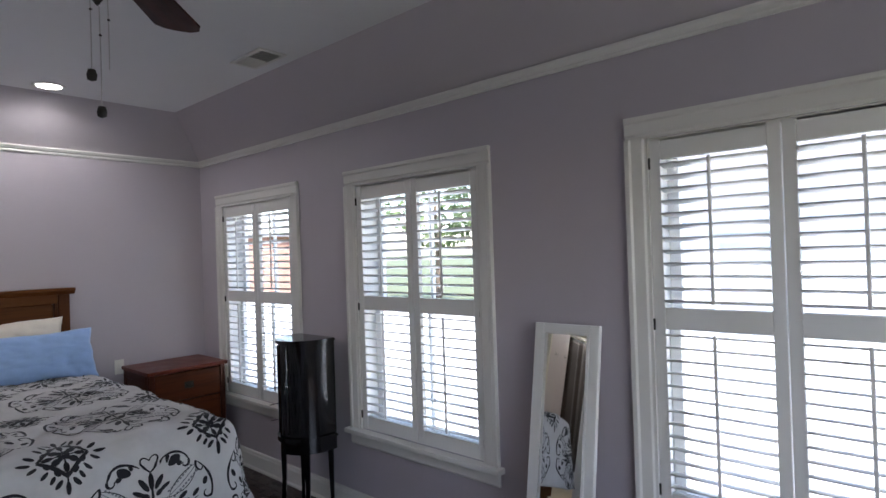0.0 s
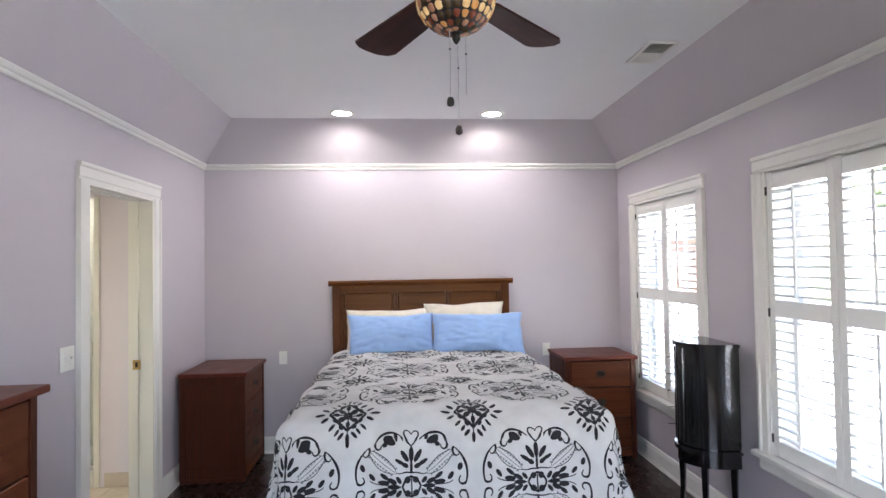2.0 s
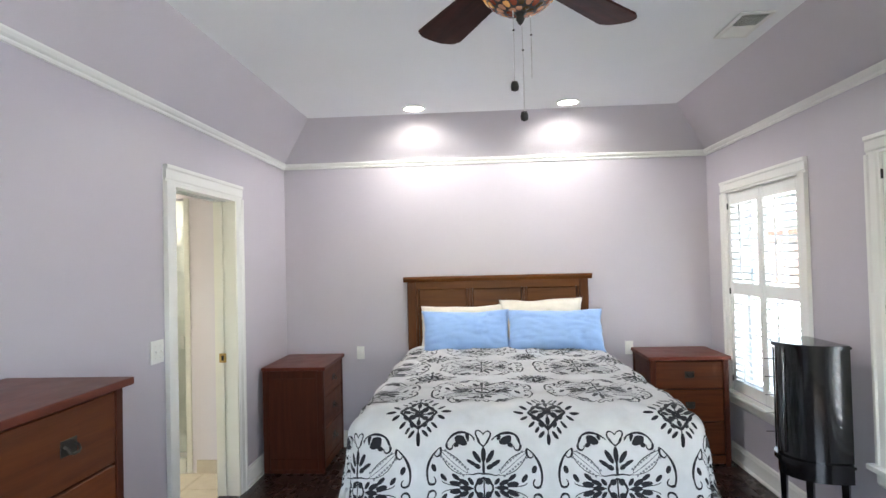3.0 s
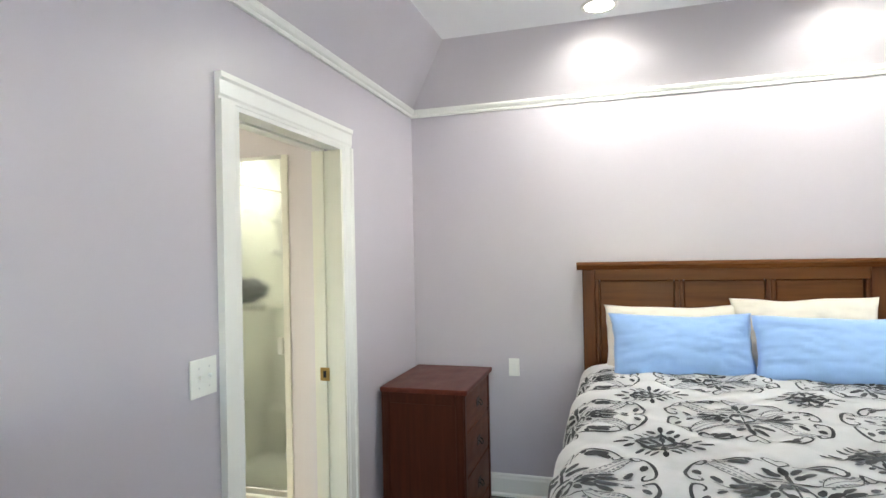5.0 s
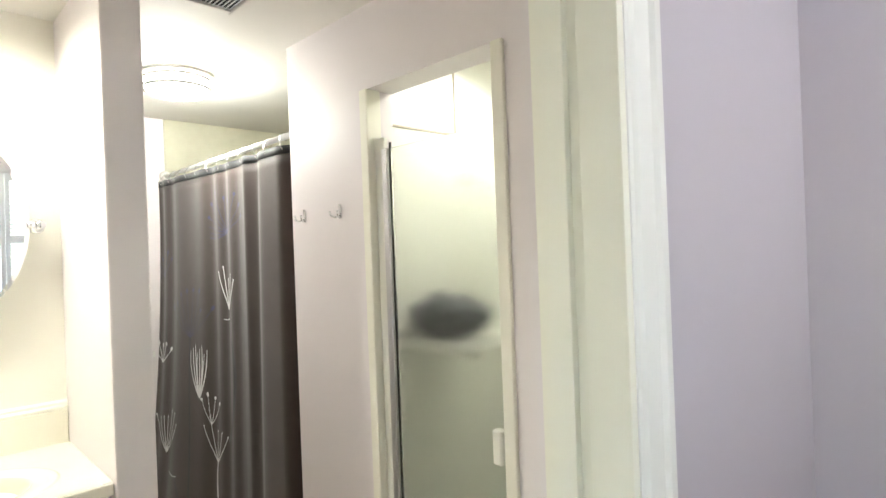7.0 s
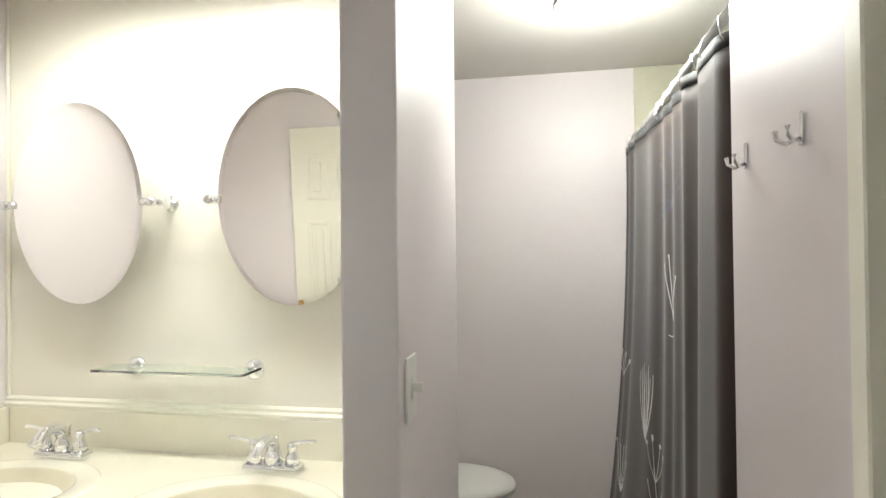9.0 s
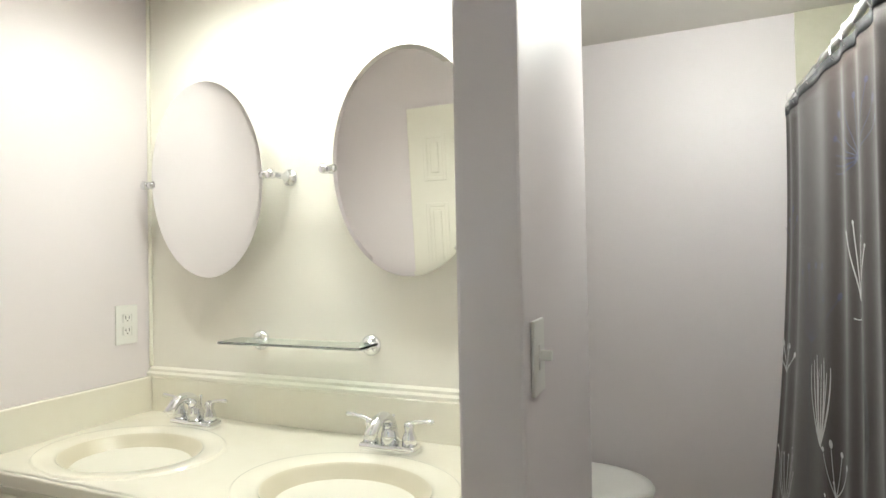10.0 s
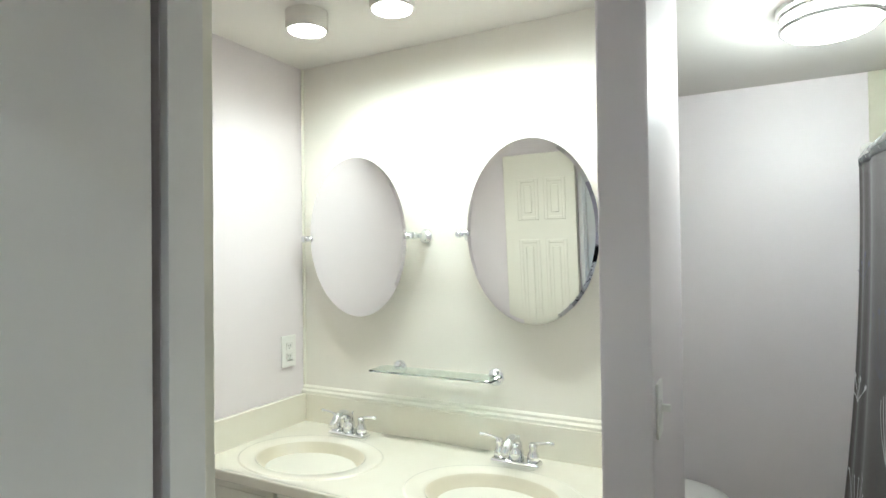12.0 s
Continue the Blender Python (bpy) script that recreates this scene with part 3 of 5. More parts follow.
rim = [(i, 0) for i in range(ns)] + [(ns, j) for j in range(nt)] + [(i, nt) for i in range(ns, 0, -1)] + [(0, j) for j in range(nt, 0, -1)]
for (i, j), (k, m) in zip(rim, rim[1:] + rim[:1]):
    bm.faces.new((vs[i][j], vs[k][m], us[k][m], us[i][j]))
comforter = thing("comforter", "white quilted comforter with black damask medallions spread over the bed", "comforter", (0, 0, 0))
cl = part("cloth", bm, COMFORTER, comforter, smooth=True)


class Ink:
    """Flat printed strokes laid on a cloth by its own two measures."""

    def __init__(self, place):
        self.bm, self.place = bmesh.new(), place

    def stroke(self, pts, w0, w1=None, wm=None, n=10, to=None):
        """A ribbon through a quadratic or longer chain of control points, width w0 to w1 with wm midway."""
        w1 = w0 if w1 is None else w1
        wm = (w0 + w1) / 2 if wm is None else wm
        rows = []
        line = [bez(pts, k / n) for k in range(n + 1)]
        for k, p in enumerate(line):
            d = line[min(k + 1, n)] - line[max(k - 1, 0)]
            if d.length < 1e-9:
                continue
            side = Vector((-d.y, d.x)).normalized()
            f = k / n
            w = (w0 * (1 - 2 * f) + wm * 2 * f) if f < 0.5 else (wm * (2 - 2 * f) + w1 * (2 * f - 1))
            row = []
            for q in (p + side * w / 2, p - side * w / 2):
                q = to(q) if to else q
                row.append(self.bm.verts.new(self.place(q.x, q.y)))
            rows.append(row)
        for a, b in zip(rows, rows[1:]):
            self.bm.faces.new((a[0], a[1], b[1], b[0]))

    def blob(self, c, rx, ry, rot=0.0, n=12, to=None):
        vs = []
        for k in range(n):
            a = 2 * math.pi * k / n
            x, y = rx * math.cos(a), ry * math.sin(a)
            q = Vector((c[0] + x * math.cos(rot) - y * math.sin(rot), c[1] + x * math.sin(rot) + y * math.cos(rot)))
            q = to(q) if to else q
            vs.append(self.bm.verts.new(self.place(q.x, q.y)))
        q = to(Vector(c)) if to else Vector(c)
        mid = self.bm.verts.new(self.place(q.x, q.y))
        for k in range(n):
            self.bm.faces.new((mid, vs[k], vs[(k + 1) % n]))


def bez(pts, t):
    p = [Vector(q) for q in pts]
    while len(p) > 1:
        p = [a.lerp(b, t) for a, b in zip(p, p[1:])]
    return p[0]


def medallion(ink, grey, c, k=1.0):
    """Large damask rosette about 0.56 m wide and 0.5 m long, mirrored both ways."""
    for fx in (1, -1):
        for fy in (1, -1):
            def to(q, fx=fx, fy=fy):
                return Vector((c[0] + fx * q.x * k, c[1] + fy * q.y * k))
            # heart scroll on the axis
            ink.stroke([(0.0, 0.232), (0.012, 0.262), (0.050, 0.262), (0.052, 0.225), (0.012, 0.205), (0.0, 0.19)], 0.005, 0.007, 0.008, 12, to)
            # swag from the heart outwards, ending in a curl
            ink.stroke([(0.040, 0.215), (0.085, 0.255), (0.150, 0.250), (0.175, 0.200)], 0.004, 0.006, 0.013, 10, to)
            ink.stroke([(0.175, 0.200), (0.180, 0.165), (0.140, 0.165), (0.145, 0.195)], 0.013, 0.005, None, 8, to)
            ink.blob((0.105, 0.212), 0.0317, 0.0165, 0.30, 10, to)
            ink.blob((0.128, 0.196), 0.0146, 0.0120, -0.5, 8, to)
            ink.blob((0.075, 0.224), 0.0122, 0.0090, 0.9, 8, to)
            # side frame
            ink.stroke([(0.205, 0.185), (0.250, 0.150), (0.285, 0.090), (0.262, 0.020)], 0.004, 0.008, 0.013, 10, to)
            ink.stroke([(0.205, 0.185), (0.190, 0.150), (0.225, 0.125), (0.232, 0.152)], 0.012, 0.005, None, 8, to)
            ink.stroke([(0.262, 0.020), (0.235, 0.0), (0.215, 0.030), (0.238, 0.048)], 0.012, 0.005, None, 8, to)
            ink.blob((0.236, 0.090), 0.0195, 0.0120, 1.2, 8, to)
            # beaded feather
            for q in range(9):
                f = q / 8
                bx, by = 0.085 + 0.105 * f, 0.070 + 0.085 * f
                grey.blob((bx - 0.010, by + 0.014), 0.0065, 0.0055, 0.7, 6, to)
                grey.blob((bx + 0.012, by - 0.014), 0.0065, 0.0055, 0.7, 6, to)
            grey.stroke([(0.080, 0.066), (0.135, 0.105), (0.200, 0.165)], 0.003, 0.003, 0.004, 8, to)
            ink.stroke([(0.072, 0.058), (0.090, 0.125), (0.165, 0.165), (0.205, 0.172)], 0.0025, 0.0025, 0.004, 8, to)
            ink.stroke([(0.072, 0.058), (0.150, 0.060), (0.195, 0.115), (0.205, 0.172)], 0.0025, 0.0025, 0.004, 8, to)
            # leafy heart
            ink.blob((0.0, 0.150), 0.0122, 0.0390, 0, 10, to)
            ink.blob((0.032, 0.142), 0.0122, 0.0345, -0.55, 10, to)
            ink.blob((0.055, 0.112), 0.0098, 0.0300, -1.0, 10, to)
            ink.blob((0.030, 0.096), 0.0183, 0.0120, 0.5, 8, to)
            ink.stroke([(0.0, 0.06), (0.006, 0.09), (0.0, 0.13)], 0.009, 0.005, None, 5, to)
            ink.stroke([(0.0, 0.062), (0.035, 0.070), (0.055, 0.050), (0.070, 0.062)], 0.008, 0.004, None, 8, to)
            ink.blob((0.020, 0.030), 0.0159, 0.0165, 0.7, 8, to)
            ink.stroke([(0.0, 0.044), (0.030, 0.040), (0.044, 0.0)], 0.010, 0.010, 0.012, 7, to)
            ink.stroke([(0.0, 0.0), (0.0, 0.03), (0.0, 0.05)], 0.007, 0.007, None, 4, to)
            ink.blob((0.062, 0.030), 0.020, 0.010, 0.9, 9, to)
            ink.blob((0.085, 0.0), 0.0293, 0.0120, 0, 10, to)
            ink.blob((0.095, 0.026), 0.0268, 0.0120, 0.45, 10, to)
            ink.blob((0.135, 0.020), 0.0293, 0.0120, 0.15, 10, to)
            ink.blob((0.132, 0.050), 0.0244, 0.0105, 0.7, 10, to)
            ink.stroke([(0.050, 0.0), (0.120, 0.006), (0.185, 0.010), (0.200, 0.030)], 0.006, 0.004, None, 8, to)
            ink.blob((0.190, 0.048), 0.0220, 0.0105, 0.9, 8, to)


def small_motif(ink, c, k=1.0):
    """Small snowflake diamond about 0.26 m wide."""
    for fx in (1, -1):
        for fy in (1, -1):
            def to(q, fx=fx, fy=fy):
                return Vector((c[0] + fx * q.x * k, c[1] + fy * q.y * k))
            ink.stroke([(0.0, 0.078), (0.03, 0.05), (0.05, 0.03), (0.082, 0.0)], 0.012, 0.012, 0.015, to=to)
            ink.blob((0.028, 0.022), 0.017, 0.013, 0.6, to=to)
            ink.stroke([(0.0, 0.0), (0.02, 0.0), (0.06, 0.0)], 0.006, 0.006, n=4, to=to)
            ink.stroke([(0.0, 0.0), (0.0, 0.03), (0.0, 0.13)], 0.006, 0.006, n=4, to=to)
            ink.blob((0.0, 0.115), 0.009, 0.022, 0, to=to)
            ink.blob((0.125, 0.0), 0.024, 0.008, 0, to=to)
            ink.blob((0.030, 0.100), 0.008, 0.020, -0.75, to=to)
            ink.blob((0.102, 0.028), 0.020, 0.008, 0.55, to=to)
            ink.blob((0.070, 0.060), 0.020, 0.007, 0.8, to=to)
            ink.blob((0.0, 0.048), 0.010, 0.018, 0, to=to)
            ink.blob((0.052, 0.0), 0.018, 0.010, 0, to=to)
            ink.blob((0.012, 0.012), 0.012, 0.010, 0.8, to=to)
            ink.blob((0.058, 0.030), 0.013, 0.008, -0.8, to=to)
            ink.blob((0.030, 0.062), 0.013, 0.008, -0.8, to=to)
            ink.blob((0.048, 0.082), 0.007, 0.017, -0.6, to=to)


def on_comforter(s, t, lift):
    return comforter_normal_point(max(-SMAX + 0.004, min(SMAX - 0.004, s)), max(0.004, min(TMAX - 0.004, t)), lift)


ink = Ink(lambda s, t: on_comforter(s, t, 0.0022))
grey = Ink(lambda s, t: on_comforter(s, t, 0.0017))
PX_, PT_ = 0.573, 0.635
for j in range(-1, 5):
    for i in range(-3, 4):
        c = (i * PX_ - 0.185, 0.42 + j * PT_)
        if abs(c[0]) < SMAX - 0.20 and 0.26 < c[1] < TMAX - 0.20:
            medallion(ink, grey, c, 0.93)
        c2 = ((i + 0.5) * PX_ - 0.185, 0.42 + (j + 0.5) * PT_)
        if abs(c2[0]) < SMAX - 0.16 and 0.14 < c2[1] < TMAX - 0.14:
            small_motif(ink, c2)
part("damask_print", ink.bm, PRINT, comforter, "black printed damask medallions", True)["kind"] = "stuff"
part("feather_print", grey.bm, PRINT_GREY, comforter, "grey printed feathers", True)["kind"] = "stuff"

# blue-grey sheet bunched along the head end
bm = bmesh.new()
roll = []
for i in range(61):
    f = i / 60
    ring = []
    for k in range(12):
        a = 2 * math.pi * k / 12
        r = 0.040 * min(1, 8 * f + 0.3, 8 * (1 - f) + 0.3) * (1 + 0.5 * noise.noise(Vector((f * 22, math.cos(a) * 1.5, math.sin(a) * 1.5))))
        ring.append(bm.verts.new((1.21 + 1.29 * f, -0.16 + 0.014 * math.sin(f * 19) + 1.1 * r * math.cos(a), 0.863 - 0.06 * max(0, 1 - 9 * f) ** 2 + r * math.sin(a))))
    roll.append(ring)
for a, b in zip(roll, roll[1:]):
    for k in range(12):
        bm.faces.new((a[k], a[(k + 1) % 12], b[(k + 1) % 12], b[k]))
bm.faces.new(roll[0])
bm.faces.new(roll[-1])
solid("bed_sheet", bm, cloth("pale_blue_sheet", (0.36, 0.42, 0.62)), "pale blue sheet bunched at the head of the bed", "sheet", "", True)
pillow("pillow", "cream pillow propped against the headboard", (1.512, -0.22, 0.995), (0.68, 0.395, 0.17), 2, -17, CREAMCLOTH, 3)
pillow("pillow", "cream pillow propped against the headboard", (2.132, -0.21, 1.028), (0.66, 0.415, 0.17), -2, -17, CREAMCLOTH, 5)
pillow("pillow", "blue pillow leaning on a cream pillow", (1.542, -0.385, 0.995), (0.68, 0.345, 0.18), 4, -22, BLUE, 11)
pillow("pillow", "blue pillow leaning on a cream pillow", (2.212, -0.445, 0.997), (0.72, 0.350, 0.19), -4, -26, BLUE, 17)


def pull(parent, at, turn=0.0):
    """Mission style iron plate with a drop bail, facing -y."""
    m = pose(*at, 0, 0, turn)
    b = part("pull_plate", box(-0.034, 0.034, -0.003, 0, -0.024, 0.024, 0.0012), IRON, parent, "dark iron pull", m=m)
    bail = tube([(-0.022, -0.004, 0.006), (-0.023, -0.016, 0.0), (-0.02, -0.022, -0.012), (-0.01, -0.024, -0.017), (0.01, -0.024, -0.017), (0.02, -0.022, -0.012), (0.023, -0.016, 0.0), (0.022, -0.004, 0.006)], 0.0042, 8)
    part("bail", bail, IRON, b, smooth=True)


def chest(name, label, width, depth, height, drawers, at, turn, handles=1, over=0.02):
    """Chest of drawers with its front towards -y; the origin is at the floor, mid front."""
    c = thing(name, label, "nightstand" if height < 1 else "dresser", at, turn)
    w, t = width / 2, 0.022
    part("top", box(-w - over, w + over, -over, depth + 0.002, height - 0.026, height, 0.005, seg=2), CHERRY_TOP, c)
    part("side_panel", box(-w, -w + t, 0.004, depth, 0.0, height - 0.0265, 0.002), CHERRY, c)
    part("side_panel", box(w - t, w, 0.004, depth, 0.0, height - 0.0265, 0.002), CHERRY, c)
    for sx in (-1, 1):
        for y0, y1 in ((0.0, 0.045), (depth - 0.05, depth - 0.001)):
            xa, xb = sorted((sx * (w + 0.0005), sx * (w + 0.0065)))
            part("side_stile", box(xa, xb, y0 + 0.004, y1, 0.03, height - 0.027, 0.002), CHERRY, c)
        xa, xb = sorted((sx * (w + 0.0005), sx * (w + 0.0062)))
        part("side_rail", box(xa, xb, 0.0495, depth - 0.0505, height - 0.085, height - 0.027, 0.002), CHERRY, c)
        part("side_rail", box(xa, xb, 0.0495, depth - 0.0505, 0.03, 0.11, 0.002), CHERRY, c)
    part("back_panel", box(-w + t + 0.001, w - t - 0.001, depth - 0.008, depth - 0.001, 0.03, height - 0.027), CHERRY, c)
    part("front_post", box(-w, -w + 0.034, -0.004, 0.0035, 0.0, height - 0.027, 0.002), CHERRY, c)
    part("front_post", box(w - 0.034, w, -0.004, 0.0035, 0.0, height - 0.027, 0.002), CHERRY, c)
    base = 0.085
    part("plinth", box(-w + 0.0345, w - 0.0345, 0.0, 0.02, 0.02, base - 0.004, 0.002), CHERRY_X, c)
    free = height - 0.034 - base
    z = base
    sizes = [1.0] * drawers
    sizes[-1] = 0.86
    unit = free / sum(sizes)
    for k in range(drawers):
        h = sizes[k] * unit
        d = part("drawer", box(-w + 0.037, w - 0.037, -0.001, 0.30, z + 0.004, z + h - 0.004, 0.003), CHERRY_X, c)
        for q in range(handles):
            hx = 0.0 if handles == 1 else (q - (handles - 1) / 2) * width * 0.52
            pull(d, (hx, -0.0015, z + h * 0.52))
        z += h
    return c


chest("nightstand", "cherry wood nightstand with three drawers in the corner by the doorway", 0.585, 0.455, 0.785, 3, (0.480, -0.335, 0), 90)
chest("nightstand", "cherry wood nightstand with three drawers under the window", 0.550, 0.47, 0.803, 3, (3.167, -0.497, 0), 0)
chest("dresser", "tall cherry wood dresser with dark iron pulls against the wall", 1.05, 0.43, 1.179, 4, (0.448, -3.457, 0), 90, 2, 0.028)

# ---- jewellery armoire: bow-fronted black cabinet on four legs ----
arm = thing("jewelry_armoire", "glossy black bow-fronted jewelry armoire on slim legs", "cabinet", (3.460, -1.685, 0), 0)


def bow(z0, z1, hw, dp, bev=0.0, flat=0.06):
    """Plan: flat back on x = 0, short straight sides, curved front towards -x."""
    pts = [(0, hw), (-flat, hw)]
    for k in range(1, 40):
        a = math.pi / 2 - math.pi * k / 40
        pts.append((-flat - (dp - flat) * math.cos(a), hw * math.sin(a)))
    pts += [(-flat, -hw), (0, -hw)]
    bm = bmesh.new()
    lo = [bm.verts.new((x, y, z0)) for x, y in pts]
    hi = [bm.verts.new((x, y, z1)) for x, y in pts]
    n = len(pts)
    for k in range(n):
        bm.faces.new((lo[k], lo[(k + 1) % n], hi[(k + 1) % n], hi[k])).smooth = 2 <= k <= n - 4
    bm.faces.new(lo)
    bm.faces.new(hi)
    for e in bm.edges:
        e.smooth = abs(e.verts[0].co.z - e.verts[1].co.z) > 1e-6
    if bev:
        bmesh.ops.bevel(bm, geom=[e for e in bm.edges if abs(e.verts[0].co.z - e.verts[1].co.z) < 1e-6], offset=bev, segments=2, affect="EDGES")
    return bm


part("body", bow(0.50, 1.058, 0.172, 0.258), BLACK, arm)
part("top", bow(1.0585, 1.080, 0.186, 0.274, 0.005), BLACK, arm, "black lid")
part("waist_moulding", bow(0.472, 0.4995, 0.188, 0.276, 0.008), BLACK, arm)
part("apron", bow(0.40, 0.4715, 0.172, 0.258), BLACK, arm)
for sy in (-1, 1):
    part("door_edge", box(-0.262, -0.254, sy * 0.046 - 0.002, sy * 0.046 + 0.002, 0.52, 1.048), BLACK, arm)
    for lx in (-0.03, -0.185):
        y = sy * (0.15 if lx > -0.1 else 0.125)
        part("leg", tube([(lx, y, 0.40), (lx, y, 0.2), (lx - (0.0 if lx > -0.1 else 0.012), y + sy * 0.006, 0.0)], 0.021, 4, taper=[1.1, 0.85, 0.65]), BLACK, arm)
for k in range(5):
    part("drawer_gap", boxes((-0.245, -0.09, 0.1725, 0.1745, 0.56 + k * 0.1, 0.564 + k * 0.1)), IRON, arm)
    part("knob", lathe([(0, 0.012), (0.006, 0.011), (0.008, 0.006), (0.004, 0.0)], 12, pose(-0.10, 0.173, 0.61 + k * 0.1, -90)), IRON, arm, smooth=True)

# ---- leaning mirror ----
mir = thing("leaning_mirror", "tall white framed mirror leaning against the wall", "mirror")
mir.matrix_world = pose(3.285, -3.462, 0) @ pose(0, 0, 0, 0, 9.2, 0)
MW, MH = 0.155, 1.268
part("frame_side", box(-0.012, 0.012, MW - 0.045, MW, 0, MH, 0.003), SHUTTER, mir)
part("frame_side", box(-0.012, 0.012, -MW, -MW + 0.045, 0, MH, 0.003), SHUTTER, mir)
part("frame_top", box(-0.012, 0.012, -MW + 0.0455, MW - 0.0455, MH - 0.045, MH, 0.003), SHUTTER, mir)
part("frame_bottom", box(-0.012, 0.012, -MW + 0.0455, MW - 0.0455, 0, 0.045, 0.003), SHUTTER, mir)
part("inner_bead", boxes((-0.016, -0.0125, MW - 0.055, MW - 0.043, 0.045, MH - 0.045), (-0.016, -0.0125, -MW + 0.043, -MW + 0.055, 0.045, MH - 0.045), bev=0.001), SHUTTER, mir)
part("mirror_glass", box(-0.003, 0.003, -MW + 0.046, MW - 0.046, 0.046, MH - 0.046), MIRROR, mir, "mirror glass")
part("backing", box(0.004, 0.009, -MW + 0.046, MW - 0.046, 0.046, MH - 0.046), HEADWOOD, mir)

# ---- ceiling fan with a leaded glass bowl ----
FC = (1.790, -3.17)
fan = thing("ceiling_fan", "dark wood ceiling fan with an amber leaded glass bowl", "ceiling fan", (FC[0], FC[1], 0))
part("canopy", lathe([(0, TOP), (0.075, TOP), (0.07, TOP - 0.035), (0.03, TOP - 0.06), (0.0, TOP - 0.06)], 28), IRON, fan, smooth=True)
part("downrod", tube([(0, 0, TOP - 0.055), (0, 0, 2.525)], 0.013, 12), IRON, fan, smooth=True)
part("motor", lathe([(0, 2.530), (0.05, 2.530), (0.11, 2.505), (0.125, 2.465), (0.12, 2.420), (0.08, 2.390), (0, 2.390)], 32), IRON, fan, smooth=True)
for k in range(5):
    a = 47 + 72 * k
    m = pose(0, 0, 2.373, 0, 0, a) @ pose(0, 0, 0, 9, 0, 0)
    bm = bmesh.new()
    out = [(0.145, -0.056), (0.52, -0.080), (0.555, -0.066), (0.578, -0.030), (0.580, 0.020), (0.572, 0.055), (0.548, 0.078), (0.145, 0.056)]
    lo = [bm.verts.new((x, y, -0.004)) for x, y in out]
    hi = [bm.verts.new((x, y, 0.004)) for x, y in out]
    for q in range(len(out)):
        bm.faces.new((lo[q], lo[(q + 1) % len(out)], hi[(q + 1) % len(out)], hi[q]))
    bm.faces.new(lo)
    bm.faces.new(hi)
    blade = part("blade", bm, BLADEWOOD, fan, m=m)
    part("blade_iron", boxes((0.09, 0.20, -0.016, 0.016, 0.0045, 0.010), (0.175, 0.205, -0.035, 0.035, 0.0045, 0.009), bev=0.001), IRON, blade)
part("fitter", lathe([(0, 2.389), (0.06, 2.389), (0.066, 2.373), (0.03, 2.365), (0, 2.365)], 28), IRON, fan, smooth=True)
# bowl of glass pieces held by dark cames
# faint glow put into the glass pieces; no lamp burns in the bowl
AMBER = []
for nm, col, em in (("amber_glass", (0.55, 0.27, 0.09), 0.028), ("honey_glass", (0.70, 0.47, 0.22), 0.035), ("red_glass", (0.22, 0.06, 0.035), 0.01), ("rose_glass", (0.42, 0.21, 0.13), 0.015), ("umber_glass", (0.08, 0.055, 0.03), 0.005)):
    g = glow(nm, col, em)
    g.node_tree.nodes["Principled BSDF"].inputs["Roughness"].default_value = 0.15
    AMBER.append(g)
bowl = part("glass_bowl", lathe([(0.117, 2.364), (0.116, 2.325), (0.103, 2.290), (0.078, 2.262), (0.045, 2.245), (0.0, 2.239)], 30), IRON, fan, "leaded amber glass bowl", True)
rnd = random.Random(4)
prof = [(0.117, 2.355), (0.1175, 2.330), (0.108, 2.301), (0.091, 2.277), (0.068, 2.258), (0.040, 2.245), (0.016, 2.241)]
counts = [24, 27, 23, 21, 16, 9]
SHAPE = [(-0.95, -0.45), (-0.45, -0.95), (0.5, -0.9), (0.95, -0.5), (0.9, 0.5), (0.45, 0.95), (-0.5, 0.9), (-0.95, 0.4)]
shared = {}
for r in range(len(prof) - 1):
    (r0, z0), (r1, z1) = prof[r], prof[r + 1]
    n = counts[r]
    for k in range(n):
        pick = rnd.choice([0, 0, 1, 1, 1, 3, 4] if r < 3 else [2, 3, 3, 0, 4, 2])
        key = (r, pick)
        if key not in shared:
            bm = bmesh.new()
            da = 2 * math.pi / n
            q = []
            for lift, sh in ((0.0008, 0.92), (0.0034, 0.66)):
                ring = []
                for ua, vb in SHAPE:
                    f = 0.5 + 0.5 * vb * sh
                    rr, zz = r0 + (r1 - r0) * f, z0 + (z1 - z0) * f
                    aa = ua * da / 2 * sh
                    ring.append(bm.verts.new(((rr + lift) * math.cos(aa), (rr + lift) * math.sin(aa), zz - lift * 0.6)))
                q.append(ring)
            for e in range(8):
                bm.faces.new((q[0][e], q[0][(e + 1) % 8], q[1][(e + 1) % 8], q[1][e]))
            bm.faces.new(q[1])
            shared[key] = mesh_from(bm, "glass_piece", AMBER[pick], True)
        o = new("glass_piece", shared[key])
        o.parent = bowl
        o.matrix_basis = pose(0, 0, 0, 0, 0, 360 * (k + 0.5 * (r % 2)) / n)
part("finial", lathe([(0, 2.241), (0.016, 2.239), (0.010, 2.231), (0.013, 2.223), (0.006, 2.211), (0, 2.205)], 16), IRON, fan, smooth=True)
